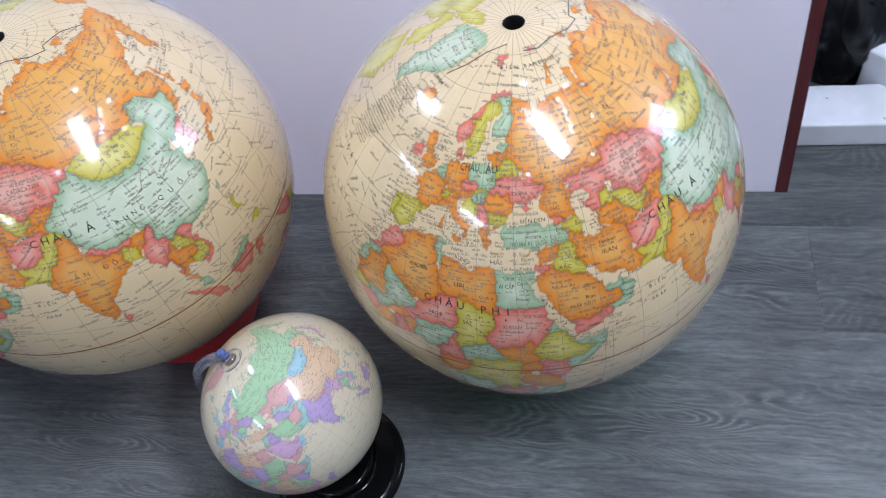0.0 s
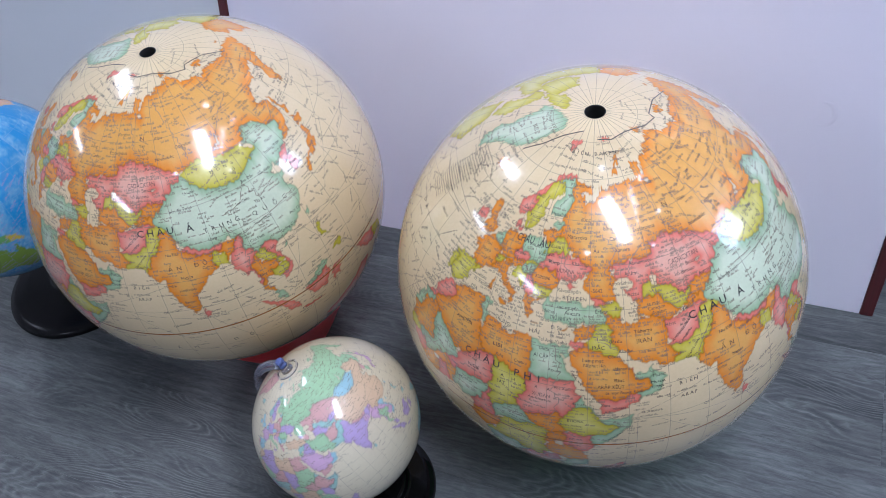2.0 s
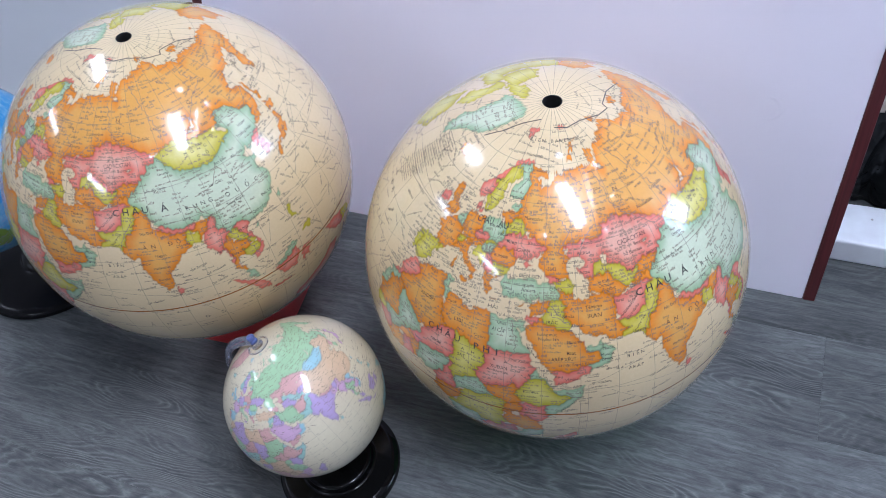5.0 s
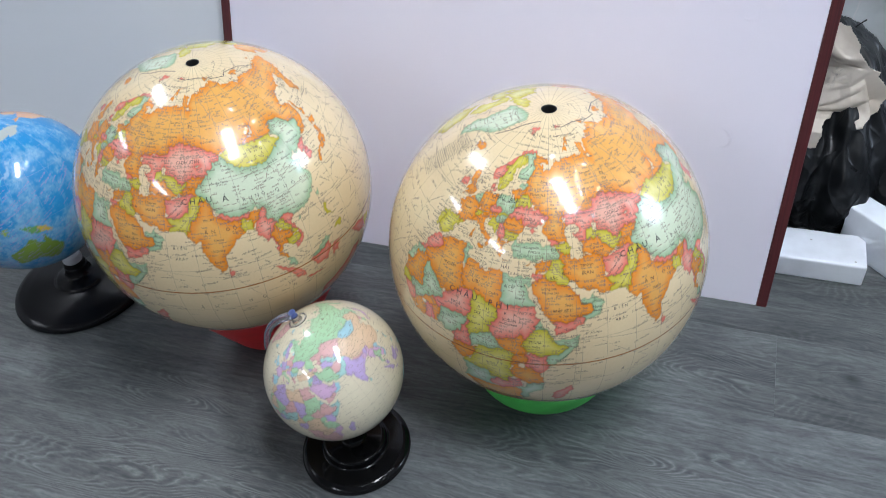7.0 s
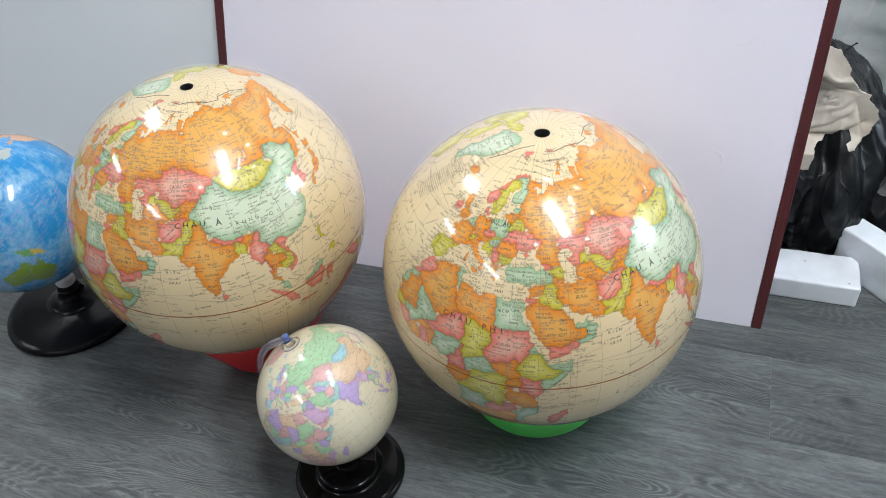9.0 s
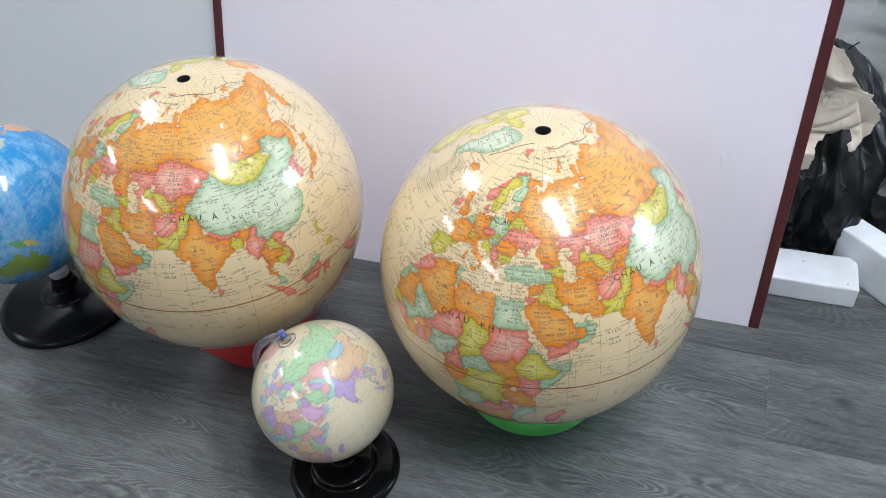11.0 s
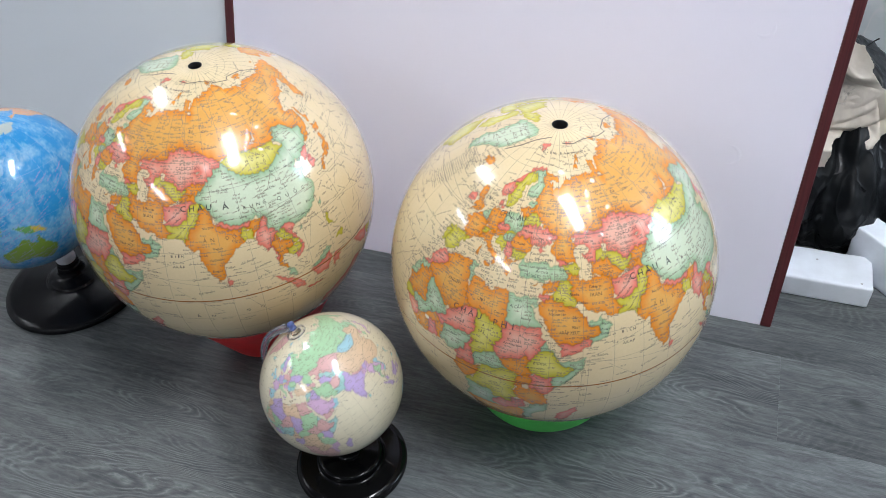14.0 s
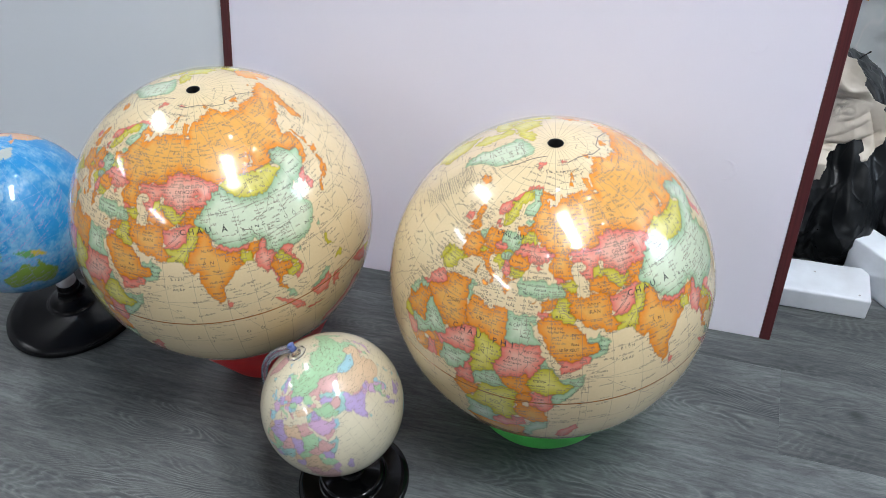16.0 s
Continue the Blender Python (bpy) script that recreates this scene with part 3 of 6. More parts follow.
def ball(name, r, img, mat, parent, label, fine, coarse, top):
    """A printed ball: close-set vertices over the old world and the north, wide-set elsewhere."""
    lons = np.concatenate([np.arange(-180, -62, coarse), np.arange(-62, 178, fine), np.arange(178, 180, coarse)])
    lats = np.concatenate([np.arange(-89, -30, coarse), np.arange(-30, top, fine), [top]])
    lo, la = np.meshgrid(lons, lats)
    co = on_ball(la, lo, r).reshape(-1, 3)
    iy, ix = (la + 90) / STEP, ((lo + 180) / STEP) % NLON
    y0, x0 = np.clip(iy.astype(int), 0, NLAT - 2), ix.astype(int) % NLON
    fy, fx = (iy - y0)[..., None], (ix - ix.astype(int))[..., None]
    x1 = (x0 + 1) % NLON
    col = (img[y0, x0] * (1 - fx) + img[y0, x1] * fx) * (1 - fy) + (img[y0 + 1, x0] * (1 - fx) + img[y0 + 1, x1] * fx) * fy
    h, w = la.shape
    k = np.arange((h - 1) * w).reshape(h - 1, w)
    nxt = np.roll(k, -1, 1)
    quads = np.stack([k, nxt, nxt + w, k + w], -1).reshape(-1, 4)
    me = bpy.data.meshes.new(name)
    me.vertices.add(len(co))
    me.vertices.foreach_set("co", co.ravel())
    me.loops.add(quads.size)
    me.loops.foreach_set("vertex_index", quads.ravel().astype(np.int32))
    me.polygons.add(len(quads))
    me.polygons.foreach_set("loop_start", (np.arange(len(quads)) * 4).astype(np.int32))
    me.update(calc_edges=True)
    me.polygons.foreach_set("use_smooth", np.ones(len(quads), bool))
    at = me.color_attributes.new("print", "FLOAT_COLOR", "POINT")
    at.data.foreach_set("color", np.concatenate([col.reshape(-1, 3), np.ones((len(co), 1))], 1).ravel())
    me.materials.append(mat)
    ob = new(name, me)
    ob.parent = parent
    if label:
        ob["label"] = label
    return ob


def print_material(name, rough, coat_rough, net_lines, bump_mm, every=10.0, line_col=(0.22, 0.19, 0.15), equator=True):
    """Printed paper under clear lacquer, with the fine net of meridians and parallels."""
    m = material(name, (0.8, 0.7, 0.5), rough, coat=1.0, coat_rough=coat_rough)
    n = Net(m)
    at = n.t.nodes.new("ShaderNodeAttribute")
    at.attribute_name = "print"
    col = at.outputs["Color"]
    pos = n.coords()
    mott = n.noise(pos, 14, 3)
    col = n.mix(0.10, col, n.ramp(mott, (0.3, (0.62, 0.52, 0.38)), (0.7, (1, 0.98, 0.94))), "MULTIPLY")
    grain = n.noise(pos, 420, 2)
    col = n.mix(0.08, col, n.ramp(grain, (0.35, (0.55, 0.5, 0.42)), (0.65, (1, 1, 1))), "MULTIPLY")
    norm = n.t.nodes.new("ShaderNodeVectorMath")
    norm.operation = "NORMALIZE"
    n.put(norm.inputs[0], pos)
    sep = n.t.nodes.new("ShaderNodeSeparateXYZ")
    n.put(sep.inputs[0], norm.outputs[0])
    lat = n.math("DEGREES", n.math("ARCSINE", sep.outputs[2]))
    lon = n.math("DEGREES", n.math("ARCTAN2", sep.outputs[1], sep.outputs[0]))
    cosl = n.math("SQRT", n.math("SUBTRACT", 1.0, n.math("MULTIPLY", sep.outputs[2], sep.outputs[2])))
    dlat = n.math("ABSOLUTE", n.math("SUBTRACT", lat, n.math("MULTIPLY", every, n.math("ROUND", n.math("DIVIDE", lat, every)))))
    dlon = n.math("MULTIPLY", cosl, n.math("ABSOLUTE", n.math("SUBTRACT", lon, n.math("MULTIPLY", every, n.math("ROUND", n.math("DIVIDE", lon, every))))))
    near = n.math("MINIMUM", dlat, dlon)
    line = n.math("MULTIPLY", n.math("LESS_THAN", near, net_lines), 0.55)
    col = n.mix(line, col, line_col)
    if equator:
        off = n.math("ABSOLUTE", lat)
        col = n.mix(n.math("LESS_THAN", off, 0.25), col, (0.19, 0.06, 0.014))
        col = n.mix(n.math("LESS_THAN", off, 0.11), col, (0.52, 0.17, 0.02))
    n.put(n.bsdf.inputs["Base Color"], col)
    n.bump(n.noise(pos, 30, 2), 0.06, bump_mm * 0.001)
    return m


class Lettering:
    """Letters and short strokes laid on a ball, gathered into one mesh."""

    def __init__(self, r):
        self.r, self.verts, self.faces = r, [], []

    def add(self, pts, faces, lat, lon, turn):
        up = Vector(on_ball(lat, lon))
        east = Vector((-math.sin(radians(lon)), math.cos(radians(lon)), 0))
        north = up.cross(east)
        c, s = math.cos(radians(turn)), math.sin(radians(turn))
        k = len(self.verts)
        for x, y in pts:
            u, v = radians(x * c - y * s), radians(x * s + y * c)
            self.verts.append(tuple((up + east * u + north * v).normalized() * self.r))
        self.faces += [tuple(k + i for i in f) for f in faces]

    def shape(self, words, size):
        cu = bpy.data.curves.new("letters", "FONT")
        plain = words.replace("Đ", "D").replace("đ", "d").replace("Ơ", "O").replace("ơ", "o")
        cu.body, cu.size, cu.align_x, cu.align_y, cu.resolution_u, cu.offset = plain, size, "LEFT", "CENTER", 2, 0.006 * size if size > 2.4 else -0.008 * size if size > 1.5 else 0.0
        ob = bpy.data.objects.new("letters", cu)
        me = ob.to_mesh()
        pts = np.array([(v.co.x, v.co.y) for v in me.vertices]).reshape(-1, 2)
        faces = [tuple(p.vertices) for p in me.polygons]
        ob.to_mesh_clear()
        # the bar of the crossed D, capital and small
        for i, ch in enumerate(words):
            if ch in "ĐđƠơ":
                cu.body = plain[:i + 1]
                bpy.context.view_layer.update()
                me = ob.to_mesh()
                end = max(v.co.x for v in me.vertices)
                ob.to_mesh_clear()
                a, b, y = {"Đ": (-0.71, -0.35, 0.10), "đ": (-0.22, 0.08, 0.32), "Ơ": (-0.10, 0.08, 0.40), "ơ": (-0.08, 0.08, 0.20)}[ch]
                k = len(pts)
                pts = np.concatenate([pts, np.array([(end + a * size, (y - 0.035) * size), (end + b * size, (y - 0.035) * size), (end + b * size, (y + 0.035) * size), (end + a * size, (y + 0.035) * size)])])
                faces.append((k, k + 1, k + 2, k + 3))
        bpy.data.objects.remove(ob)
        bpy.data.curves.remove(cu)
        return pts, faces

    def row(self, words, lat, first, last, size, rise=0.0):
        """Words along a parallel from one longitude to another, climbing `rise` degrees on the way."""
        pts, faces = self.shape(words, size)
        x0, x1 = pts[:, 0].min(), pts[:, 0].max()
        u = (pts[:, 0] - x0) / (x1 - x0)
        k = len(self.verts)
        self.verts += [tuple(p) for p in on_ball(lat + pts[:, 1] - 0.1 * size + rise * (u - 0.5), first + (last - first) * u, self.r)]
        self.faces += [tuple(k + i for i in f) for f in faces]

    def name(self, words, lat, lon, size, rise=0.0):
        """A name at its own width, set narrow, with its middle at a longitude."""
        pts, faces = self.shape(words, size)
        half = 0.43 * np.ptp(pts[:, 0]) / math.cos(radians(lat))
        self.row(words, lat, lon - half, lon + half, size, rise)

    def spaced(self, words, lat, first, last, size, rise=0.0):
        """Single letters set wide apart along a parallel."""
        for i, ch in enumerate(words):
            if ch == " ":
                continue
            u = i / max(1, len(words) - 1)
            pts, faces = self.shape(ch, size)
            pts = pts - np.array([(pts[:, 0].min() + pts[:, 0].max()) / 2, 0.1 * size])
            self.add(pts, faces, lat + rise * (u - 0.5), first + (last - first) * u, 0)

    def strokes(self, lat, lon, length, height, turn, rng):
        """Writing too small to read: a row of short upright bars."""
        x = -length / 2
        while x < length / 2:
            for _ in range(rng.randint(3, 9)):
                w = height * rng.uniform(0.15, 0.25)
                h = height * rng.choice((0.78, 0.82, 0.85, 0.9, 1.25, 1.3))
                self.add([(x, -height / 2), (x + w, -height / 2), (x + w, h - height / 2), (x, h - height / 2)], [(0, 1, 2, 3)], lat, lon, turn)
                x += w + height * rng.uniform(0.14, 0.30)
            x += height * 0.6

    def finish(self, name, mat, parent, label="", kind=""):
        me = bpy.data.meshes.new(name)
        me.from_pydata(self.verts, [], self.faces)
        me.materials.append(mat)
        ob = new(name, me)
        ob.parent = parent
        return tagged(ob, label, "", "", kind)


ink = material("map_ink", (0.032, 0.029, 0.026), 0.5, coat=1.0, coat_rough=0.06)
ink_soft = material("map_ink_soft", (0.185, 0.145, 0.10), 0.5, coat=1.0, coat_rough=0.06)
socket_black = material("socket_black", (0.006, 0.006, 0.006), 0.6)

SPACED = [("CHÂU PHI", 21.4, 7.3, 27.8, 2.75, -0.2), ("CHÂU", 35.5, 68.8, 78.8, 2.75, -0.0), ("Á", 34.9, 85.0, 85.0, 2.9, 0.0), ("TRUNG", 32.8, 89.5, 100.0, 1.85, -0.2), ("QUỐC", 31.5, 105.8, 117.0, 1.85, -0.7),
          ("ẤN ĐỘ", 24.4, 75.3, 85.7, 1.8, -0.1), ("SAHARA", 18.9, 15.0, 30.4, 1.3, -0.2), ("NGA", 59.3, 74.1, 152.8, 1.7, -3.1), ("BIỂN BAREN", 76.7, 20.2, 60.3, 1.3, -0.2), ("BIỂN", 19.3, 62.8, 66.7, 1.4, -0.0),
          ("ARÁP", 15.3, 63.1, 66.5, 1.4, -0.0), ("MÔNG", 46.8, 99.4, 107.9, 1.2, -0.2), ("CỔ", 44.9, 103.6, 107.3, 1.2, -0.1), ("ẤN", -8.0, 66.6, 71.8, 2.0, -0.1), ("ĐỘ", -7.4, 84.1, 89.1, 2.0, 0.0),
          ("DƯƠNG", -7.2, 101, 124, 2.0, 0.0), ("TRUNG PHI", 6.2, 15.1, 22.4, 1.1, -0.1), ("ĐẠI", 40.1, -37.6, -30.1, 2.2, 0.1), ("TÂY", 31.1, -34.3, -28.0, 2.2, 0.1)]
ROWS_OF_NAMES = [("CHÂU", 53.6, 11.3, 18.2, 2.5, 0.3), ("ÂU", 53.7, 20.6, 24.7, 2.5, -0.0), ("CADĂCXTAN", 48.4, 66.1, 77.2, 1.75, -0.0), ("IRAN", 32.5, 52.6, 56.6, 1.6, -0.0), ("ARẬP XÊÚT", 21.1, 42.4, 48.9, 1.45, -0.0),
          ("XUĐAN", 16.7, 26.3, 30.8, 1.6, -0.0), ("An-Khartum", 15.3, 25.3, 31.2, 1.25, -0.1), ("UCRAINA", 48.5, 29.1, 34.7, 1.3, -0.0), ("BIỂN ĐEN", 42.6, 32.0, 39.1, 1.25, -0.0), ("THỔ NHĨ KỲ", 37.7, 28.9, 35.1, 1.35, -0.0),
          ("Ancara", 39.2, 33.0, 37.5, 1.3, -0.0), ("LIBI", 26.9, 14.3, 16.9, 1.5, -0.0), ("ANGIÊRI", 28.7, 1.2, 6.6, 1.4, 0.1), ("AI CẬP", 27.8, 25.8, 29.7, 1.5, -0.0), ("NIGIÊ", 17.3, 7.8, 11.4, 1.4, -0.0),
          ("SÁT", 16.7, 16.7, 19.0, 1.5, -0.0), ("TRUNG", 33.4, 13.2, 17.9, 1.5, -0.8), ("HẢI", 33.5, 23.7, 26.6, 1.4, -0.0), ("BIỂN", 22.9, 36.0, 38.4, 1.0, -2.8), ("ĐỎ", 15.4, 40.3, 41.6, 1.0, -1.5),
          ("ÊTIÔPIA", 9.6, 35.2, 39.1, 1.3, -0.0), ("SÔMALI", 4.3, 44.9, 49.0, 1.1, 4.2), ("YÊMEN", 14.5, 46.0, 49.1, 1.05, 0.2), ("ÔMAN", 19.9, 55.6, 58.5, 1.1, -0.0), ("PAKIXTAN", 27.6, 65.4, 69.0, 1.1, 3.4),
          ("APGANIXTAN", 32.8, 62.0, 67.7, 1.2, 4.0), ("IRẮC", 31.4, 41.0, 44.2, 1.3, -0.0), ("Mátxcơva", 56.3, 30.8, 38.5, 1.25, -0.0), ("Kiep", 50.1, 25.7, 29.6, 1.25, -0.0), ("RUMANI", 46.2, 22.3, 27.1, 1.05, -0.0),
          ("Têhêran", 34.8, 52.1, 56.9, 1.2, -0.0), ("Muscat", 21.4, 55.4, 59.0, 1.1, -0.0), ("Bátđa", 32.9, 45.5, 48.7, 1.15, -0.0), ("Riat", 22.9, 46.5, 48.9, 1.3, -0.0), ("Vácsava", 51.5, 21.2, 27.2, 1.25, 0.5),
          ("Cairô", 28.5, 30.3, 33.1, 1.2, -0.0), ("Tripôli", 31.0, 10.2, 13.9, 1.05, 0.3), ("Adđis Abêba", 7.8, 33.3, 38.7, 1.1, -0.0), ("NIGIÊRIA", 11.1, 4.5, 9.5, 1.15, 0.5), ("KÊNIA", 1.9, 35.7, 38.9, 1.1, -0.0),
          ("THỤY ĐIỂN", 62.7, 14.4, 17.8, 1.1, 4.0), ("PHẦN LAN", 64.4, 24.6, 28.9, 1.1, 3.4), ("BALAN", 52.8, 17.2, 22.0, 1.05, -0.0), ("BÊLARÚT", 53.5, 24.7, 30.5, 1.0, -0.0)]

# the smaller names that can be read: words, north, east, climb
TOWNS = [("Xamara", 53.4, 51.5, 0), ("Cadan", 56.0, 49.6, 0), ("bằng", 58.4, 47.0, 0), ("đồng", 60.4, 37.5, 0), ("Âu", 53.4, 42.0, 0), ("Êcatêrinbua", 57.3, 61.5, 0), ("Ômxcơ", 55.4, 73.6, 0),
         ("Xergino", 62.4, 63.6, 0), ("Xibia", 60.2, 82.6, 0), ("Tây", 58.8, 73.8, 0), ("Craxnôiac", 56.5, 93.4, 0), ("Nôvôxibiêc", 54.4, 83.5, 0), ("Pavlôđa", 52.4, 77.0, 0),
         ("Actiubinxcơ", 50.2, 57.0, 0), ("Bancaso", 46.9, 74.2, 0), ("hồ Bancaso", 45.4, 70.6, 0), ("Cdưn Orđa", 44.4, 66.6, 0), ("Anmata", 43.6, 76.8, 0), ("Atưrau", 48.0, 53.4, 0),
         ("Axtơrakhan", 46.1, 49.5, 0), ("Actau", 43.4, 53.0, 0), ("Tasken", 41.6, 68.4, 0), ("Đusanbe", 38.2, 68.8, 2), ("Asgabat", 38.4, 59.8, 0), ("sa mạc", 40.6, 58.6, 0), ("Caracum", 39.5, 59.2, 0),
         ("Tbilixi", 42.0, 45.3, 0), ("Êrêvan", 39.9, 43.6, 0), ("Bacu", 40.6, 48.6, 0), ("-5642", 44.6, 42.2, 0), ("Hêrat", 35.0, 62.2, 0), ("Cabun", 35.2, 68.8, 2), ("Canđaha", 31.2, 65.6, 3),
         ("Abađan", 30.4, 49.6, 0), ("Basra", 30.9, 46.6, 0), ("Côoet", 29.2, 46.6, 0), ("Manama", 26.0, 48.6, 0), ("hoang mạc", 28.2, 41.2, 0), ("Nêphut lớn", 26.9, 41.6, 0), ("sa mạc Rupen Khali", 19.4, 48.8, 0),
         ("Mascat", 23.2, 57.6, 0), ("Xana", 15.6, 44.3, 0), ("Ađen", 13.3, 45.2, 0), ("vịnh Ađen", 11.9, 48.0, 1), ("Bâyrut", 34.2, 33.4, 0), ("Tel Avip-Yaphô", 32.0, 30.4, 0), ("Đ. Síp", 35.4, 31.2, 0),
         ("Lêpcôxia", 36.0, 34.2, 0), ("Aten", 38.4, 22.4, 0), ("Đ. Crét", 34.2, 24.4, 0), ("Idơmia", 39.0, 28.4, 0), ("Ixtanbun", 41.6, 29.4, 0), ("cao nguyên", 40.4, 33.8, 0), ("Xôphia", 42.9, 24.6, 0),
         ("Bêôgrat", 44.8, 20.6, 0), ("Bucarét", 44.5, 26.2, 0), ("Kisinhôp", 47.0, 28.8, 0), ("Xêvaxtôpôn", 44.2, 33.6, 0), ("Khaccôp", 50.4, 36.6, 0), ("Minxcơ", 54.4, 28.2, 0), ("Vinhut", 55.2, 25.2, 0),
         ("Riga", 57.2, 24.4, 0), ("Xanh Pêtecbua", 60.0, 30.8, 0), ("Henxinki", 60.9, 25.4, 0), ("Xtôckhôm", 59.0, 16.6, 0), ("Ôxlô", 60.3, 10.0, 0), ("Tơronhem", 64.0, 10.2, 0), ("Murmanxco", 68.4, 34.0, 0),
         ("mũi Noóccap", 72.4, 25.2, 0), ("Côpenhaghen", 55.8, 11.4, 0), ("BIỂN", 57.6, 3.4, 0), ("BẮC", 56.0, 3.2, 0), ("Béclin", 52.4, 12.2, 0), ("Praha", 50.2, 15.0, 0), ("Viên", 48.4, 15.6, 0), ("Pari", 48.8, 2.0, 0),
         ("PHÁP", 47.0, 2.2, 0), ("Béc", 47.0, 7.6, 0), ("Lyông", 45.6, 4.4, 0), ("Rôma", 42.2, 12.6, 0), ("Milanô", 45.4, 9.6, 0), ("Bacxêlôna", 41.0, 3.8, 0), ("Mađrit", 40.4, -3.6, 0), ("Lixbon", 38.8, -11.0, 0),
         ("Đ. Xacđênha", 39.6, 6.0, 0), ("Valetta", 35.4, 14.4, 0), ("MANTA", 34.4, 13.6, 0), ("Tuynit", 36.0, 9.6, 0), ("Angiê", 36.0, 3.4, 0), ("ĐỊA", 37.6, 3.6, 0), ("Rabat", 33.2, -5.6, 0), ("Đublin", 53.4, -8.6, 0),
         ("Luân Đôn", 51.9, -2.0, 0), ("Cuphra", 24.6, 22.6, 0), ("hoang mạc", 25.6, 17.8, 0), ("Xaha", 24.4, 16.6, 0), ("Atxuan", 24.6, 31.6, 0), ("Ghiza", 29.8, 28.4, 0), ("Pot Xuđan", 19.8, 34.2, 0),
         ("Axmara", 15.6, 38.0, 0), ("Niamê", 14.2, 3.6, 0), ("Nđjamêna", 12.6, 17.0, 0), ("Mogađixu", 2.6, 47.2, 0), ("Nairôbi", -1.2, 37.0, 0), ("Campala", 0.8, 32.0, 0), ("Đ. Xôcôtra", 12.6, 55.4, 0),
         ("Urumsi", 44.0, 88.6, 0), ("bồn địa Tarim", 40.2, 84.0, 0), ("Lhasa", 30.2, 90.6, 0), ("cao nguyên Tây Tạng", 33.0, 84.6, 0), ("Lan Châu", 36.3, 104.2, 0), ("Tây Ninh", 37.0, 99.2, 0), ("Thành Đô", 30.6, 103.4, 0),
         ("Trùng Khánh", 29.2, 107.2, 0), ("Côn Minh", 25.2, 102.8, 0), ("Vũ Hán", 30.4, 114.4, 0), ("Tây An", 34.4, 109.4, 0), ("Phúc Châu", 26.2, 118.0, 0), ("Quảng Châu", 23.3, 113.2, 0), ("Bắc Kinh", 40.2, 116.4, 0),
         ("Bao Đầu", 41.0, 109.6, 0), ("Hácbin", 46.0, 126.2, 0), ("Trường Xuân", 43.8, 124.6, 0), ("Ulan Bato", 47.9, 104.2, 0), ("Iêccut", 52.9, 104.6, 0), ("Tsita", 52.0, 113.0, 0), ("Iacut", 62.4, 129.4, 0),
         ("Niu Đêli", 28.6, 77.0, 0), ("Mumbai", 19.2, 73.6, 0), ("Nagpua", 21.2, 79.2, 0), ("Cancutta", 22.9, 86.6, 0), ("Haiđêrabat", 17.2, 78.2, 0), ("Bangalo", 13.0, 77.6, 0), ("Mađrat", 13.6, 82.0, 0), ("Carachi", 25.8, 66.6, 0),
         ("Laho", 31.4, 73.6, 0), ("Côlômbô", 6.0, 79.0, 0), ("vịnh Bengan", 14.6, 88.2, 1), ("Qđ. Lacađivơ", 10.4, 71.4, 1), ("Qđ. Manđivơ", 4.4, 72.2, 1), ("Qđ. Anđaman", 11.6, 92.6, 1), ("Qđ. Nicôba", 7.4, 92.4, 1),
         ("Hà Nội", 20.6, 105.0, 0), ("Băng Cốc", 14.2, 100.8, 0), ("Yangun", 17.0, 95.6, 0), ("Manila", 14.4, 119.4, 0), ("Tôkyô", 36.2, 137.6, 0), ("Xơun", 37.0, 127.2, 0), ("Thượng Hải", 31.4, 119.0, 0)]
TOWN_SIZE = 1.24

# where the larger names stand: lat, from, to, height
TAKEN = [(row[1], min(row[2:4]), max(row[2:4]), row[4]) for row in SPACED + ROWS_OF_NAMES if row[3] - row[2] < 40]
# town names that find room between them
ROOM_FOR = []
for town in TOWNS:
    words, lat, lon, rise = town
    half = 0.29 * len(words) / math.cos(radians(lat))
    if not any(abs(lat - a) < 0.42 * (h + TOWN_SIZE) and b - half - 0.3 < lon < c + half + 0.3 for a, b, c, h in TAKEN):
        ROOM_FOR.append(town)
        TAKEN.append((lat, lon - half, lon + half, TOWN_SIZE))


def fine_print(r, count, rng, height, reach=(-14, 80), span=(-62, 176), sea=0.10, placed=None, turns=(0, 0, 0, 0, 0, 0, 0, 2, -2, 3, -3, 6, -6, 30, -35), long=(1.4, 3.8)):
    """Rows of unreadably small place names, thick on the land, thin at sea."""
    ls = Lettering(r)
    made, tries = 0, 0
    placed = [] if placed is None else placed
    while made < count and tries < 40 * count:
        tries += 1
        lat, lon = rng.uniform(*reach), rng.uniform(*span)
        if rng.random() > math.cos(radians(lat)):
            continue
        iy, ix = int((lat + 90) / STEP), int((lon + 180) / STEP) % NLON
        on_land = WHICH[iy, ix] > 0
        coast = np.ptp((WHICH[max(iy - 14, 0):iy + 14:7, (ix + np.arange(-14, 15, 7)) % NLON] > 0).astype(int)) > 0
        if not on_land and rng.random() > (0.8 if coast else sea):
            continue
        length = rng.uniform(*long)
        wide = (length * 0.5 + 0.4) / math.cos(radians(lat))
        if any(abs(lat - a) < s * 0.45 + height * 0.7 and b - wide < lon < c + wide for a, b, c, s in TAKEN):
            continue
        if any(abs(lat - a) < height * 1.15 and abs(lon - b) < wide + w for a, b, w in placed):
            continue
        placed.append((lat, lon, wide))
        ls.strokes(lat, lon, length, height * rng.uniform(0.8, 1.15), rng.choice(turns), rng)
        made += 1
    return ls


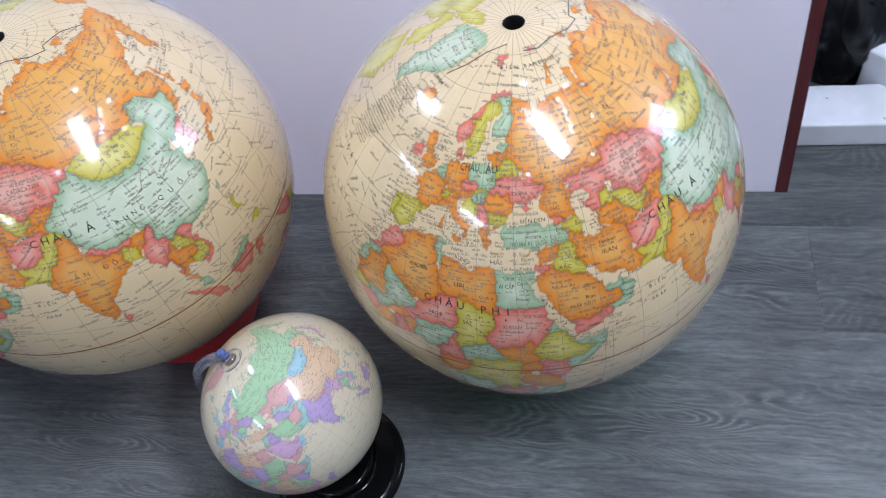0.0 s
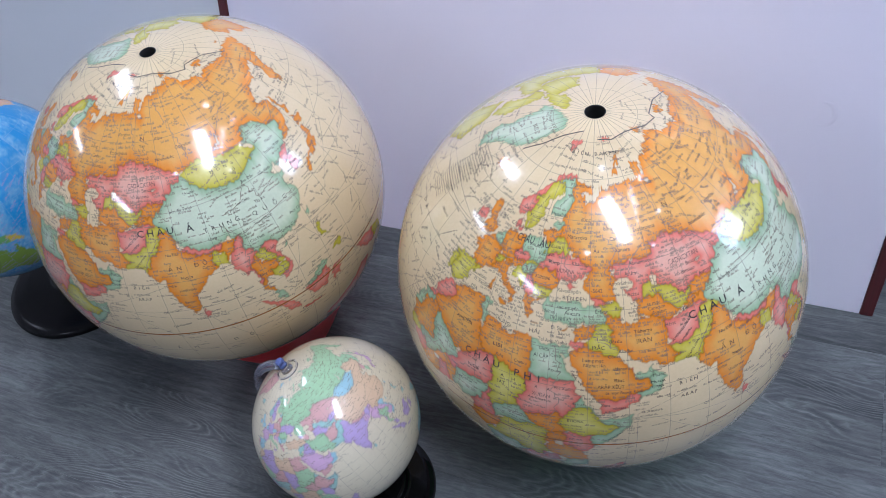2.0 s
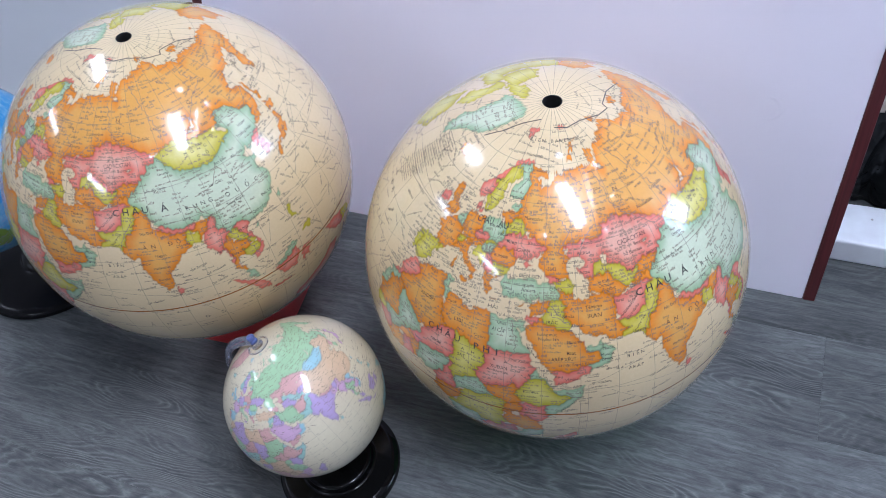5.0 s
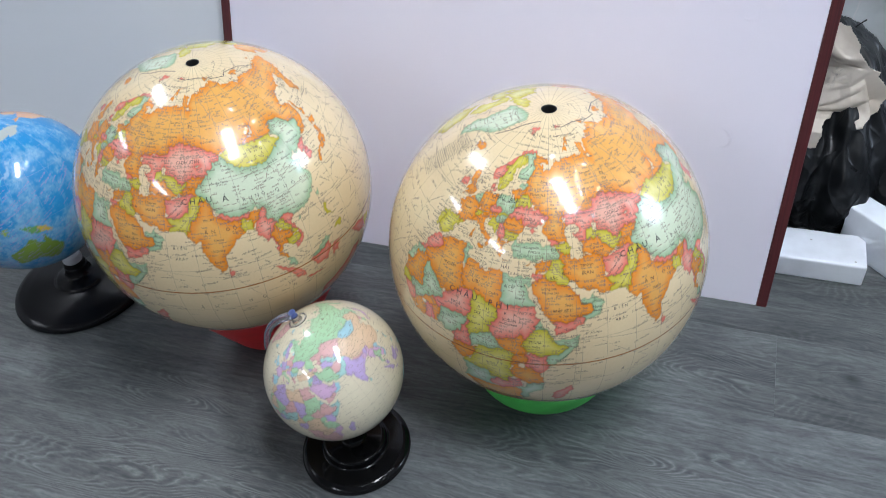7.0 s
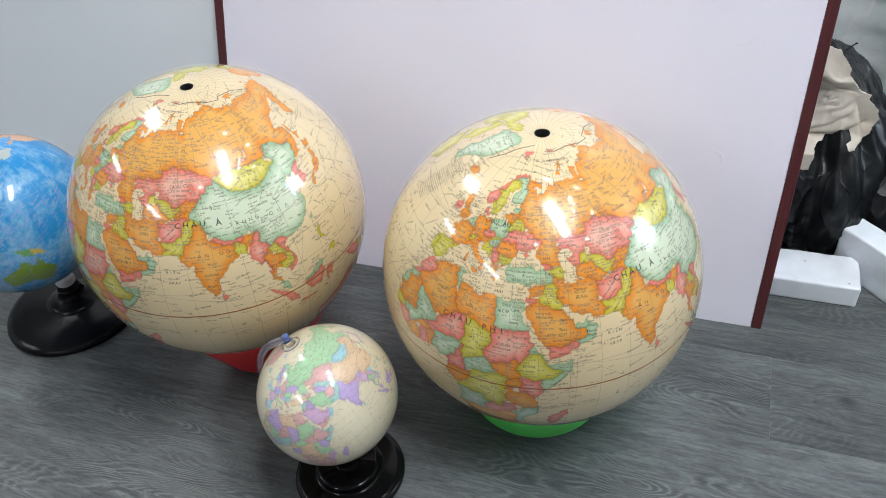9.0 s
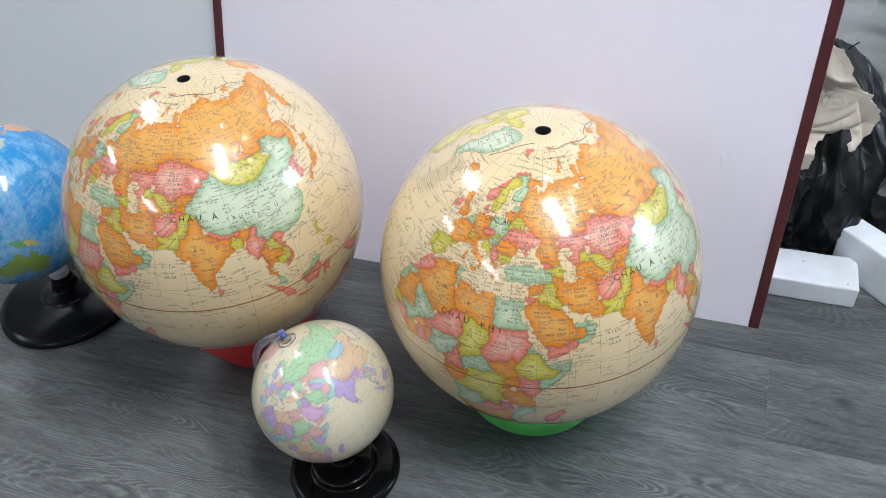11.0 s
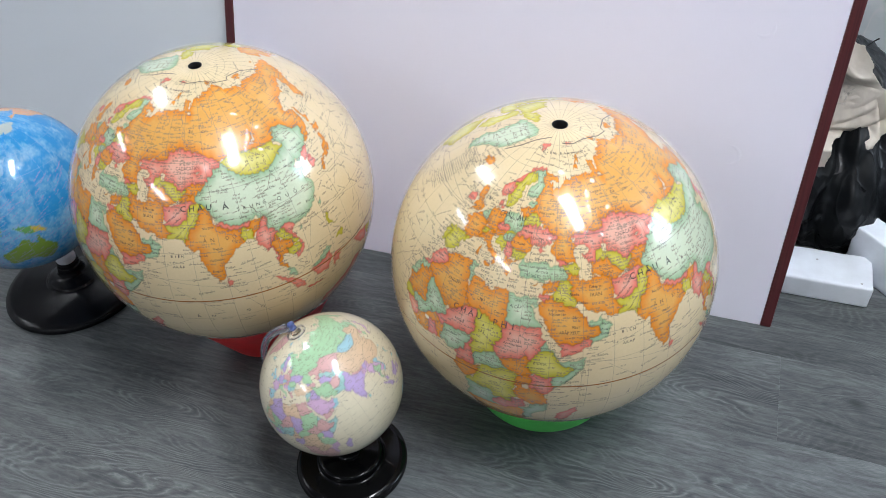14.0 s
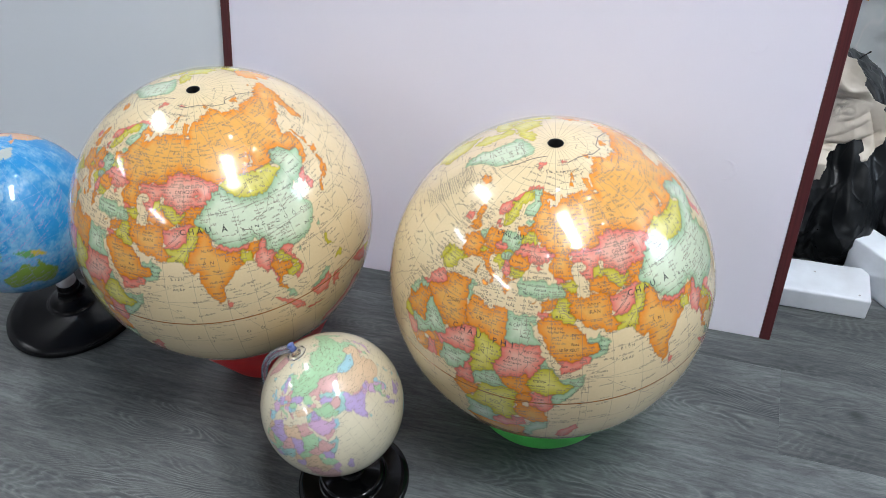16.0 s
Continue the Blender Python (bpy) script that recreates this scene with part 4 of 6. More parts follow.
def route(r, points, width):
    """A thin printed line through places given as (lat, lon)."""
    ls = Lettering(r)
    path = [Vector(on_ball(a, b)) for a, b in points]
    dense = []
    for p, q in zip(path, path[1:]):
        dense += [p.lerp(q, k / 8).normalized() for k in range(8)]
    dense.append(path[-1])
    for i, p in enumerate(dense):
        d = dense[min(i + 1, len(dense) - 1)] - dense[max(i - 1, 0)]
        side = p.cross(d).normalized() * radians(width) / 2
        ls.verts += [tuple((p + side).normalized() * r), tuple((p - side).normalized() * r)]
        if i:
            k = 2 * i
            ls.faces.append((k - 2, k - 1, k + 1, k))
    return ls


ink_small = material("map_ink_small", (0.085, 0.07, 0.053), 0.5, coat=1.0, coat_rough=0.06)
ink_river = material("map_ink_river", (0.24, 0.19, 0.14), 0.5, coat=1.0, coat_rough=0.06)
# (lat, lon) along the great rivers
RIVERS = [((57, 33), (57.8, 40), (56, 46), (53, 49), (48.7, 44.7), (46, 48)), ((49, 83), (54, 74), (58, 69), (61, 69), (66.5, 67)), ((52, 93), (56, 93), (61, 90), (66, 87), (71, 83)),
          ((54, 107), (60, 117), (63, 129), (67, 123), (72, 127)), ((52, 116), (53, 121), (50, 128), (49, 134), (53, 140)), ((2, 32), (9, 31), (16, 33), (19, 31), (24, 33), (31, 31)),
          ((11, -9), (17, -3), (14, 4), (5, 6)), ((-10, 26), (0, 25), (2, 21), (-5, 13)), ((31, 81), (35, 76), (29, 70), (24, 67.5)), ((31, 79), (27, 80), (25, 85), (23, 90)),
          ((34, 91), (28, 99), (29, 105), (30, 112), (31.5, 121)), ((35, 96), (36, 103), (40.5, 107), (35, 110), (37.5, 118)), ((48, 9), (47.5, 19), (44.5, 22), (45, 29)),
          ((55, 32), (50, 31), (47, 34)), ((38, 40), (34, 43.5), (30.5, 47.5)), ((38.5, 38), (34, 41), (30.8, 47)), ((54, 59), (51, 54), (47, 51.8)), ((37, 72), (38, 65), (43.5, 59)),
          ((41, 73), (44, 66), (46, 61.5)), ((33, 95), (25, 98), (17, 97.5)), ((33, 94), (22, 101), (15, 105), (10, 106.5)), ((64, 59), (66, 54), (68, 53))]


def winding(points):
    """The same way with small bends between the places."""
    out = [points[0]]
    for i, (p, q) in enumerate(zip(points, points[1:])):
        for k in range(1, 7):
            u = k / 6
            bend = 0.75 * math.sin(2.6 * k + 1.7 * i + p[1]) * math.sin(math.pi * u)
            out.append((p[0] + (q[0] - p[0]) * u + bend * 0.6, p[1] + (q[1] - p[1]) * u + bend))
    return out


BIG = 0.200
big_print = print_material("big_globe_print", 0.27, 0.085, 0.07, 0.25)
big_img = tint_map(lambda k: PRINT[TINT[k]], CREAM)


def turned(rows, place):
    m = Matrix([list(r) for r in rows]).to_4x4()
    m.translation = place
    return m


# ship routes over the seas, by (lat, lon)
ROUTES = [((36, -7), (18, -58)), ((49, -7), (41, -58)), ((50, -9), (52, -52)), ((36, -8), (5, -32), (-14, -38)), ((35, 142), (48, 176)), ((34, 141), (28, 176)), ((22, 122), (14, 150), (10, 176)), ((33, 140), (4, 158)),
          ((12, 45), (9, 62), (6, 79)), ((6, 80), (6, 95)), ((9, 58), (-6, 76)), ((12, 52), (-12, 52)), ((1, 105), (12, 111), (22, 115)), ((14, 120), (22, 116)), ((6, 81), (-12, 92)), ((19, 72), (12, 52)), ((60, -40), (66, -15)),
          ((45, 155), (57, 178)), ((24, 130), (38, 150))]
PRINTS = []


def gather(r, ways, width, bend=False):
    """Several thin printed lines in one mesh."""
    out = Lettering(r)
    for points in ways:
        one = route(r, winding(points) if bend else points, width)
        k = len(out.verts)
        out.verts += one.verts
        out.faces += [tuple(k + i for i in f) for f in one.faces]
    return out


def big_prints():
    """All that is printed on a large globe, layer by layer."""
    rng = random.Random(7)
    names = Lettering(BIG + 0.00035)
    for words, lat, first, last, size, rise in SPACED:
        names.spaced(words, lat, first, last, size, rise)
    for words, lat, first, last, size, rise in ROWS_OF_NAMES:
        names.row(words, lat, first, last, size, rise)
    towns = Lettering(BIG + 0.0003)
    for words, lat, lon, rise in ROOM_FOR:
        towns.name(words, lat, lon, TOWN_SIZE, rise)
    full = []
    small = fine_print(BIG + 0.0003, 1150, rng, 0.52, placed=full)
    # slanted rows of writing along the ship routes, thick over the seas
    for reach, span, count, turns in (((-4, 58), (122, 177), 55, (-52, -48, -40, 58, 62, 0, -50)), ((2, 66), (-60, -12), 60, (38, 42, 48, -28, -55, 0)), ((-14, 20), (50, 100), 12, (0, 0, 3, -35, 5)), ((71, 84), (0, 176), 14, (0, 20, -20)), ((33, 58), (-12, 78), 260, (0, 0, 0, 2, -2, 4)), ((0, 33), (-16, 60), 70, (0, 0, 0, 2, -2, 4))):
        more = fine_print(BIG + 0.0003, count, rng, 0.50, reach, span, 0.9 if count < 62 else 0.06, full, turns, (2.0, 5.5) if count < 62 else (1.6, 3.6))
        k = len(small.verts)
        small.verts += more.verts
        small.faces += [tuple(k + i for i in f) for f in more.faces]
    # a block of closely ruled lines of writing in the north Atlantic
    for k in range(24):
        small.strokes(44.5 + k * 0.8, -37.5 + 0.25 * k, rng.uniform(6.5, 8.5), 0.36, 0, rng)
    return (("lettering", names, ink, "black printed place names"), ("town_print", towns, ink_small, "small black printed town names"), ("fine_print", small, ink_soft, "rows of tiny unreadable printed names"),
            ("river_print", gather(BIG + 0.00025, RIVERS, 0.13, True), ink_river, "thin printed river lines"),
            ("route_print", gather(BIG + 0.00025, ROUTES, 0.085), ink_river, "thin printed ship routes"),
            ("sea_route", gather(BIG + 0.0003, [((70.6, -20.2), (74.9, -12.2), (79.6, -3.6), (83.0, 19.7)),
                                               ((80.7, 44.8), (80.1, 63.8), (80.5, 86.8), (77.7, 113.0), (76.1, 128.4), (77.4, 133.5), (74.8, 156.3), (69.0, 166.8))], 0.30), ink_small, "dark printed polar line"))


def big_globe(m, label, pole):
    g = thing("large_globe", m, label, "globe", "large desk globes")
    ball("printed_ball", BIG, big_img, big_print, g, "glossy cream ball printed with orange, pink, mint and yellow countries", 0.27, 1.5, pole)
    hole = radians(90 - pole)
    rim, z = BIG * math.sin(hole), BIG * math.cos(hole)
    part("pole_hole", lathe([(rim * 1.03, z + 0.0004), (rim * 0.97, z - 0.0002), (rim * 0.95, z - 0.004), (rim * 0.95, z - 0.03), (0, z - 0.03)], 48), socket_black, g, "open black axle hole at the pole")
    if not PRINTS:
        for name, strokes, mat, words in big_prints():
            PRINTS.append((name, words, strokes.finish(name, mat, g, words, "stuff").data))
    else:
        for name, words, data in PRINTS:
            ob = new(name, data)
            ob.parent = g
            tagged(ob, words, "", "", "stuff")
    return g


R_PLACE, L_PLACE = Vector((-0.0040, -0.2040, 0.2550)), Vector((-0.4520, -0.2222, 0.2866))
big_globe(turned(((-0.4575, 0.8888, 0.0257), (-0.8890, -0.4578, 0.0085), (0.0194, -0.0190, 0.9996)), R_PLACE),
          "large glossy cream globe resting in a green plastic bowl", 87.5)
big_globe(turned(((-0.7462, 0.6622, 0.0679), (-0.6647, -0.7468, -0.0210), (0.0368, -0.0608, 0.9975)), L_PLACE),
          "large glossy cream globe resting in a red plastic bowl", 87.7)


def bowl_stand(place, colour, word, foot_r, rim_r):
    """A plain flared plastic bowl that the ball rests in."""
    mat = material("%s_plastic" % word, colour, 0.38)
    n = Net(mat)
    pos = n.coords()
    n.put(n.bsdf.inputs["Base Color"], n.mix(0.25, colour, n.ramp(n.noise(pos, 45, 4), (0.3, tuple(c * 0.6 for c in colour)), (0.7, tuple(min(1, c * 1.15) for c in colour)))))
    n.bump(n.noise(pos, 160, 3), 0.12, 0.0006)
    h = place.z - math.sqrt(BIG ** 2 - rim_r ** 2) - 0.0005
    wall = 0.003
    prof = rounded([(0, 0.0), (foot_r - 0.020, 0.0), (foot_r, 0.020), (rim_r, h), (rim_r - wall, h + 0.0002), (foot_r - wall, 0.020 + wall), (foot_r - 0.020 - wall, wall), (0, wall)], 0.004)
    s = thing("bowl_stand", pose(place.x, place.y, 0), "%s plastic bowl stand holding up a large globe" % word, "stand", "globe bowl stands")
    part("bowl", lathe(prof, 128), mat, s)


bowl_stand(R_PLACE + Vector((-0.006, 0, 0)), (0.13, 0.70, 0.12), "green", 0.098, 0.130)
bowl_stand(L_PLACE, (0.72, 0.018, 0.024), "red", 0.071, 0.135)

# ---- small globe on its black base ----
SMALL = 0.0876
S_PLACE = Vector((-0.2269, -0.4065, 0.1743))
S_TURN = ((-0.2016, 0.9041, -0.3769), (-0.9774, -0.2107, 0.0172), (-0.0638, 0.3718, 0.9261))
PASTEL = {"green": (0.45, 0.70, 0.42), "pink": (0.74, 0.44, 0.42), "tan": (0.78, 0.58, 0.38), "lilac": (0.55, 0.42, 0.72), "teal": (0.40, 0.66, 0.62), "rose": (0.70, 0.46, 0.68), "blue": (0.40, 0.67, 0.76)}
SMALL_TINT = {"russia": "green", "kazakhstan": "pink", "china": "tan", "mongolia": "blue", "india": "lilac", "iran": "green", "saudi": "rose", "pakistan": "teal", "afghanistan": "pink",
              "sudan": "green", "chad": "lilac", "libya": "tan", "egypt": "pink", "algeria": "lilac", "ethiopia": "pink", "somalia": "teal", "niger": "pink", "greenland": "pink", "turkey": "tan",
              "ukraine": "lilac", "madagascar": "lilac", "myanmar": "rose", "thailand": "green", "zaire": "tan", "kenya": "lilac", "tanzania": "green", "uzbekistan": "teal", "turkmenistan": "lilac",
              "nigeria": "teal", "mali": "green", "mauritania": "tan", "france": "rose", "germany": "lilac", "poland": "pink", "sweden": "lilac", "norway": "teal", "finland": "green", "iraq": "lilac"}


def small_colours(k):
    names = sorted(PASTEL)
    c = np.array(PASTEL[SMALL_TINT.get(k, names[sum(map(ord, k)) % len(names)])])
    return tuple(c * 0.92), tuple(c)


small_print = print_material("small_globe_print", 0.34, 0.085, 0.06, 0.15, 10.0, equator=False)
black_plastic = material("black_plastic", (0.004, 0.004, 0.0045), 0.12, spec=0.24)
n = Net(black_plastic)
n.put(n.bsdf.inputs["Roughness"], n.ramp(n.noise(n.coords(), 40, 4), (0.3, (0.07, 0.07, 0.07)), (0.75, (0.16, 0.16, 0.16))))
n.bump(n.noise(n.coords(), 90, 2), 0.05, 0.0006)

black_satin = material("black_satin", (0.004, 0.004, 0.005), 0.24, spec=0.16)
n = Net(black_satin)
n.bump(n.noise(n.coords(), 60, 3), 0.06, 0.0008)
clear = material("clear_blue_plastic", (0.76, 0.78, 0.93), 0.08)
clear.node_tree.nodes["Principled BSDF"].inputs["Transmission Weight"].default_value = 0.88
clear.node_tree.nodes["Principled BSDF"].inputs["IOR"].default_value = 1.3
clear_cap = material("clear_cap_plastic", (0.86, 0.88, 0.97), 0.06)
clear_cap.node_tree.nodes["Principled BSDF"].inputs["Transmission Weight"].default_value = 0.97
clear_cap.node_tree.nodes["Principled BSDF"].inputs["IOR"].default_value = 1.3
cap_blue = material("blue_cap", (0.10, 0.14, 0.36), 0.3)
grey_plastic = material("grey_plastic", (0.42, 0.43, 0.46), 0.35)


def arm_points(axis, side, r, first, last, count=28):
    return [(axis * math.cos(a) + side * math.sin(a)) * r for a in (radians(first + (last - first) * k / (count - 1)) for k in range(count))]


sg = thing("small_globe", Matrix.Translation((S_PLACE.x, S_PLACE.y, 0)), "small glossy globe in pastel colours on a round black plastic base", "globe")
up = Vector((0, 0, S_PLACE.z))
sb = ball("printed_ball", SMALL, tint_map(small_colours, (0.775, 0.71, 0.52), 0.62), small_print, sg, "cream ball printed with pastel countries", 0.75, 2.0, 89.9)
sb.matrix_basis = turned(S_TURN, up)
fp = fine_print(SMALL + 0.0002, 1300, random.Random(3), 0.46, (-35, 80), (-62, 176), 0.09)
f = fp.finish("fine_print", ink_soft, sg, "rows of tiny unreadable printed names", "stuff")
f.matrix_basis = turned(S_TURN, up)
part("base", lathe(rounded([(0, 0.0), (0.0750, 0.0), (0.0765, 0.004), (0.0755, 0.010), (0.0690, 0.0145), (0.047, 0.0150), (0.0445, 0.0165), (0.0435, 0.025), (0.040, 0.027), (0.016, 0.0285), (0.0130, 0.036), (0.0125, 0.075), (0.010, 0.083), (0, 0.083)], 0.0028)), black_plastic, sg, "glossy black round base with a raised step")
axis = Vector((S_TURN[0][2], S_TURN[1][2], S_TURN[2][2])).normalized()
side = Vector((-0.9986, 0.0523, 0.0))
side = (side - axis * side.dot(axis)).normalized()
part("arm", tube([p + up for p in arm_points(axis, side, SMALL + 0.0082, 2, 172, 40)], 0.0052, 14, 0.8), clear, sg, "clear bluish plastic half-ring arm")
turn_up = axis.to_track_quat("Z", "Y").to_matrix().to_4x4()
cap = part("cap", lathe(rounded([(0, 0.0002), (0.0064, 0.0002), (0.0062, 0.0028), (0.0046, 0.0044), (0.0042, 0.0085), (0, 0.0095)], 0.0007), 40), clear_cap, sg, "clear bluish plastic cap on the pole")
part("ring", lathe(rounded([(0.0104, 0.0000), (0.0121, -0.0004), (0.0123, 0.0010), (0.0108, 0.0014), (0.0102, 0.0008), (0.0104, 0.0000)], 0.0003), 40), clear_cap, cap, "clear plastic ring round the pole")
cap.matrix_basis = Matrix.Translation(up + axis * SMALL) @ turn_up
part("pin", lathe(rounded([(0.0032, 0.006), (0.0044, 0.0085), (0.0034, 0.0105), (0.0046, 0.0130), (0.0036, 0.0158), (0, 0.0165)], 0.0008), 24), cap_blue, cap, "dark blue pin")

# ---- blue relief globe ----
BLUE = 0.1221
U_PLACE = Vector((-0.8205, -0.2532, 0.2444))
U_TURN = ((-0.9963, 0.0275, -0.0811), (-0.0350, -0.9951, 0.0923), (-0.0782, 0.0948, 0.9924))
blue_print = print_material("blue_globe_print", 0.42, 0.06, 0.10, 0.3, 15.0, (0.30, 0.45, 0.75), False)
RELIEF = {"australia": (0.22, 0.36, 0.03), "papua": (0.75, 0.55, 0.05), "westpapua": (0.16, 0.42, 0.12), "russia": (0.52, 0.58, 0.55), "japan": (0.25, 0.52, 0.80), "philippines": (0.20, 0.48, 0.78), "alaska": (0.80, 0.36, 0.12), "canada": (0.75, 0.40, 0.22)}
u_img = tint_map(lambda k: (RELIEF.get(k, (0.35, 0.50, 0.10)),) * 2, (0.008, 0.29, 0.71), 0.9)
# sea colour paled southward: own pale print, plus painted light against the dark underside
south = np.clip((22 - np.linspace(-90, 90, NLAT)) / 34, 0, 1)[:, None]
depth = 0.45 * south + 0.5 * lattice_noise(NLAT, NLON, 60, 11) + 0.3 * lattice_noise(NLAT, NLON, 18, 12) + 0.25 * lattice_noise(NLAT, NLON, 7, 13)
north = np.linspace(-90, 90, NLAT)[:, None]
faded = ((WHICH == LAND_KEYS.index("alaska")) & (north < 69)) | ((WHICH == LAND_KEYS.index("russia")) & (north < 61))
u_img[faded] = (0.02, 0.31, 0.71)
sea = ((WHICH == 0) | faded)[..., None]
streak = lattice_noise(NLAT, NLON, 4, 21) * lattice_noise(NLAT, NLON, 30, 22)
# the south term here also brightens the shaded lower half by colour
shallow = np.clip(depth + 0.02 + (0.7 + 0.9 * south) * np.clip(streak, 0, 1), 0, 0.9)[..., None]
u_img = np.where(sea, u_img * (1 - shallow) + np.array((0.31, 0.59, 0.83)) * shallow, u_img)
ug = thing("blue_globe", Matrix.Translation((U_PLACE.x, U_PLACE.y, 0)), "blue relief globe with green land on a round black base", "globe")
uu = Vector((0, 0, U_PLACE.z))
ub = ball("printed_ball", BLUE, u_img, blue_print, ug, "bright blue ocean ball with raised green and orange land", 1.0, 1.5, 89.9)
ub.matrix_basis = turned(U_TURN, uu)
ink_lilac = material("map_ink_lilac", (0.40, 0.33, 0.66), 0.5, coat=1.0, coat_rough=0.06)
uf = fine_print(BLUE + 0.0002, 420, random.Random(9), 0.75, (-42, 26), (95, 300), 0.75, None, (24, 28, 30, 20), (3.0, 9.0)).finish("fine_print", ink_lilac, ug, "rows of tiny lilac printed names", "stuff")
uf.matrix_basis = turned(U_TURN, uu)
base = part("base", lathe(rounded([(0, 0.0), (0.118, 0.0), (0.1213, 0.006), (0.1190, 0.0125), (0.110, 0.0170), (0.090, 0.0205), (0.060, 0.0236), (0.046, 0.0250), (0.042, 0.0300), (0.030, 0.0335), (0.0235, 0.0365), (0.0205, 0.044), (0.0195, 0.052), (0.0180, 0.0535), (0.0170, 0.063), (0, 0.063)], 0.003)), black_satin, ug, "black plastic base rising to a short stem")
BASE_AT = Vector((-0.020, 0.034, 0))
base.matrix_basis = Matrix.Translation(BASE_AT)
collar = part("collar", lathe(rounded([(0, 0.0), (0.0150, 0.0), (0.0165, 0.004), (0.0160, 0.014), (0.0100, 0.018), (0, 0.018)], 0.002), 40), grey_plastic, ug, "pale grey plastic collar")
collar.matrix_basis = Matrix.Translation(BASE_AT + Vector((0.002, -0.001, 0.0625)))
start = BASE_AT + Vector((0.004, -0.001, 0.078))
u_axis = (start + Vector((0, 0, 0)) - uu).normalized()
u_side = Vector((0.80, 0.60, 0.0))
u_side = (u_side - u_axis * u_side.dot(u_axis)).normalized()
part("arm", tube([uu + p for p in arm_points(u_axis, u_side, BLUE + 0.014, 0, 70, 20)], 0.0085, 14, 0.4), clear, ug, "clear plastic half-ring arm")
part("pin", tube([start, uu + u_axis * (BLUE - 0.002)], 0.005, 12), grey_plastic, ug, "grey axle pin")

# ---- the room ----
def structure(name, bm, mat, label, category, m=None, smooth=False):
    ob = part(name, bm, mat, None, label, smooth)
    if m:
        ob.matrix_basis = m
    return tagged(ob, label, category, "", "structure")


wall_paint = material("wall_paint", (0.70, 0.70, 0.70), 0.7)
X0, X1, Y0, Y1 = -5.4, 4.0, -5.2, 1.75
subfloor = material("subfloor", (0.03, 0.03, 0.035), 0.8)
structure("floor", box(X1 - X0, Y1 - Y0, 0.05), subfloor, "grey wood-look vinyl plank floor", "floor", pose((X0 + X1) / 2, (Y0 + Y1) / 2, -0.054))
for name, sx, sy, x, y in (("wall_north", X1 - X0 + 0.3, 0.15, (X0 + X1) / 2, Y1 + 0.075), ("wall_south", X1 - X0 + 0.3, 0.15, (X0 + X1) / 2, Y0 - 0.075), ("wall_west", 0.15, Y1 - Y0, X0 - 0.075, (Y0 + Y1) / 2)):
    structure(name, box(sx, sy, CEILING + 0.1), wall_paint, "plain white painted wall", "wall", pose(x, y, -0.05))
structure("ceiling", box(X1 - X0 + 0.3, Y1 - Y0 + 0.3, 0.1), wall_paint, "plain white ceiling", "ceiling", pose((X0 + X1) / 2, (Y0 + Y1) / 2, CEILING))
east = bmesh.new()
wy0, wy1, wz0, wz1 = WINDOW[1] - WINDOW[3] / 2 - 0.03, WINDOW[1] + WINDOW[3] / 2 + 0.03, WINDOW[2] - WINDOW[4] / 2 - 0.03, WINDOW[2] + WINDOW[4] / 2 + 0.03
for y0, y1, z0, z1 in ((Y0, wy0, 0, CEILING), (wy1, Y1, 0, CEILING), (wy0, wy1, 0, wz0), (wy0, wy1, wz1, CEILING)):
    b = bmesh.ops.create_cube(east, size=1)["verts"]
    for v in b:
        v.co = Vector((v.co.x * 0.15, (y0 + y1) / 2 + v.co.y * (y1 - y0), (z0 + z1) / 2 + v.co.z * (z1 - z0)))
structure("wall_east", east, wall_paint, "white wall with a window opening", "wall", pose(X1 + 0.075, 0, 0))

# floor planks
plank = material("grey_wood_plank", (0.1, 0.1, 0.11), 0.45, spec=0.35)
n = Net(plank)
info = n.t.nodes.new("ShaderNodeObjectInfo")
where = n.t.nodes.new("ShaderNodeNewGeometry").outputs["Position"]
shift = n.t.nodes.new("ShaderNodeVectorMath")
shift.operation = "MULTIPLY_ADD"
n.put(shift.inputs[0], info.outputs["Random"])
shift.inputs[1].default_value = (17.0, 31.0, 3.0)
n.put(shift.inputs[2], where)
pos = shift.outputs[0]


def around(kx, ky, wide, high):
    """One at a place on the floor, fading out over an oval."""
    away = n.t.nodes.new("ShaderNodeVectorMath")
    away.operation = "SUBTRACT"
    n.put(away.inputs[0], where)
    away.inputs[1].default_value = (kx, ky, 0)
    flat = n.t.nodes.new("ShaderNodeVectorMath")
    flat.operation = "MULTIPLY"
    n.put(flat.inputs[0], away.outputs[0])
    flat.inputs[1].default_value = (1 / wide, 1 / high, 0)
    size = n.t.nodes.new("ShaderNodeVectorMath")
    size.operation = "LENGTH"
    n.put(size.inputs[0], flat.outputs[0])
    return n.math("POWER", 2.718, n.math("MULTIPLY", -1.0, n.math("MULTIPLY", size.outputs["Value"], size.outputs["Value"])))


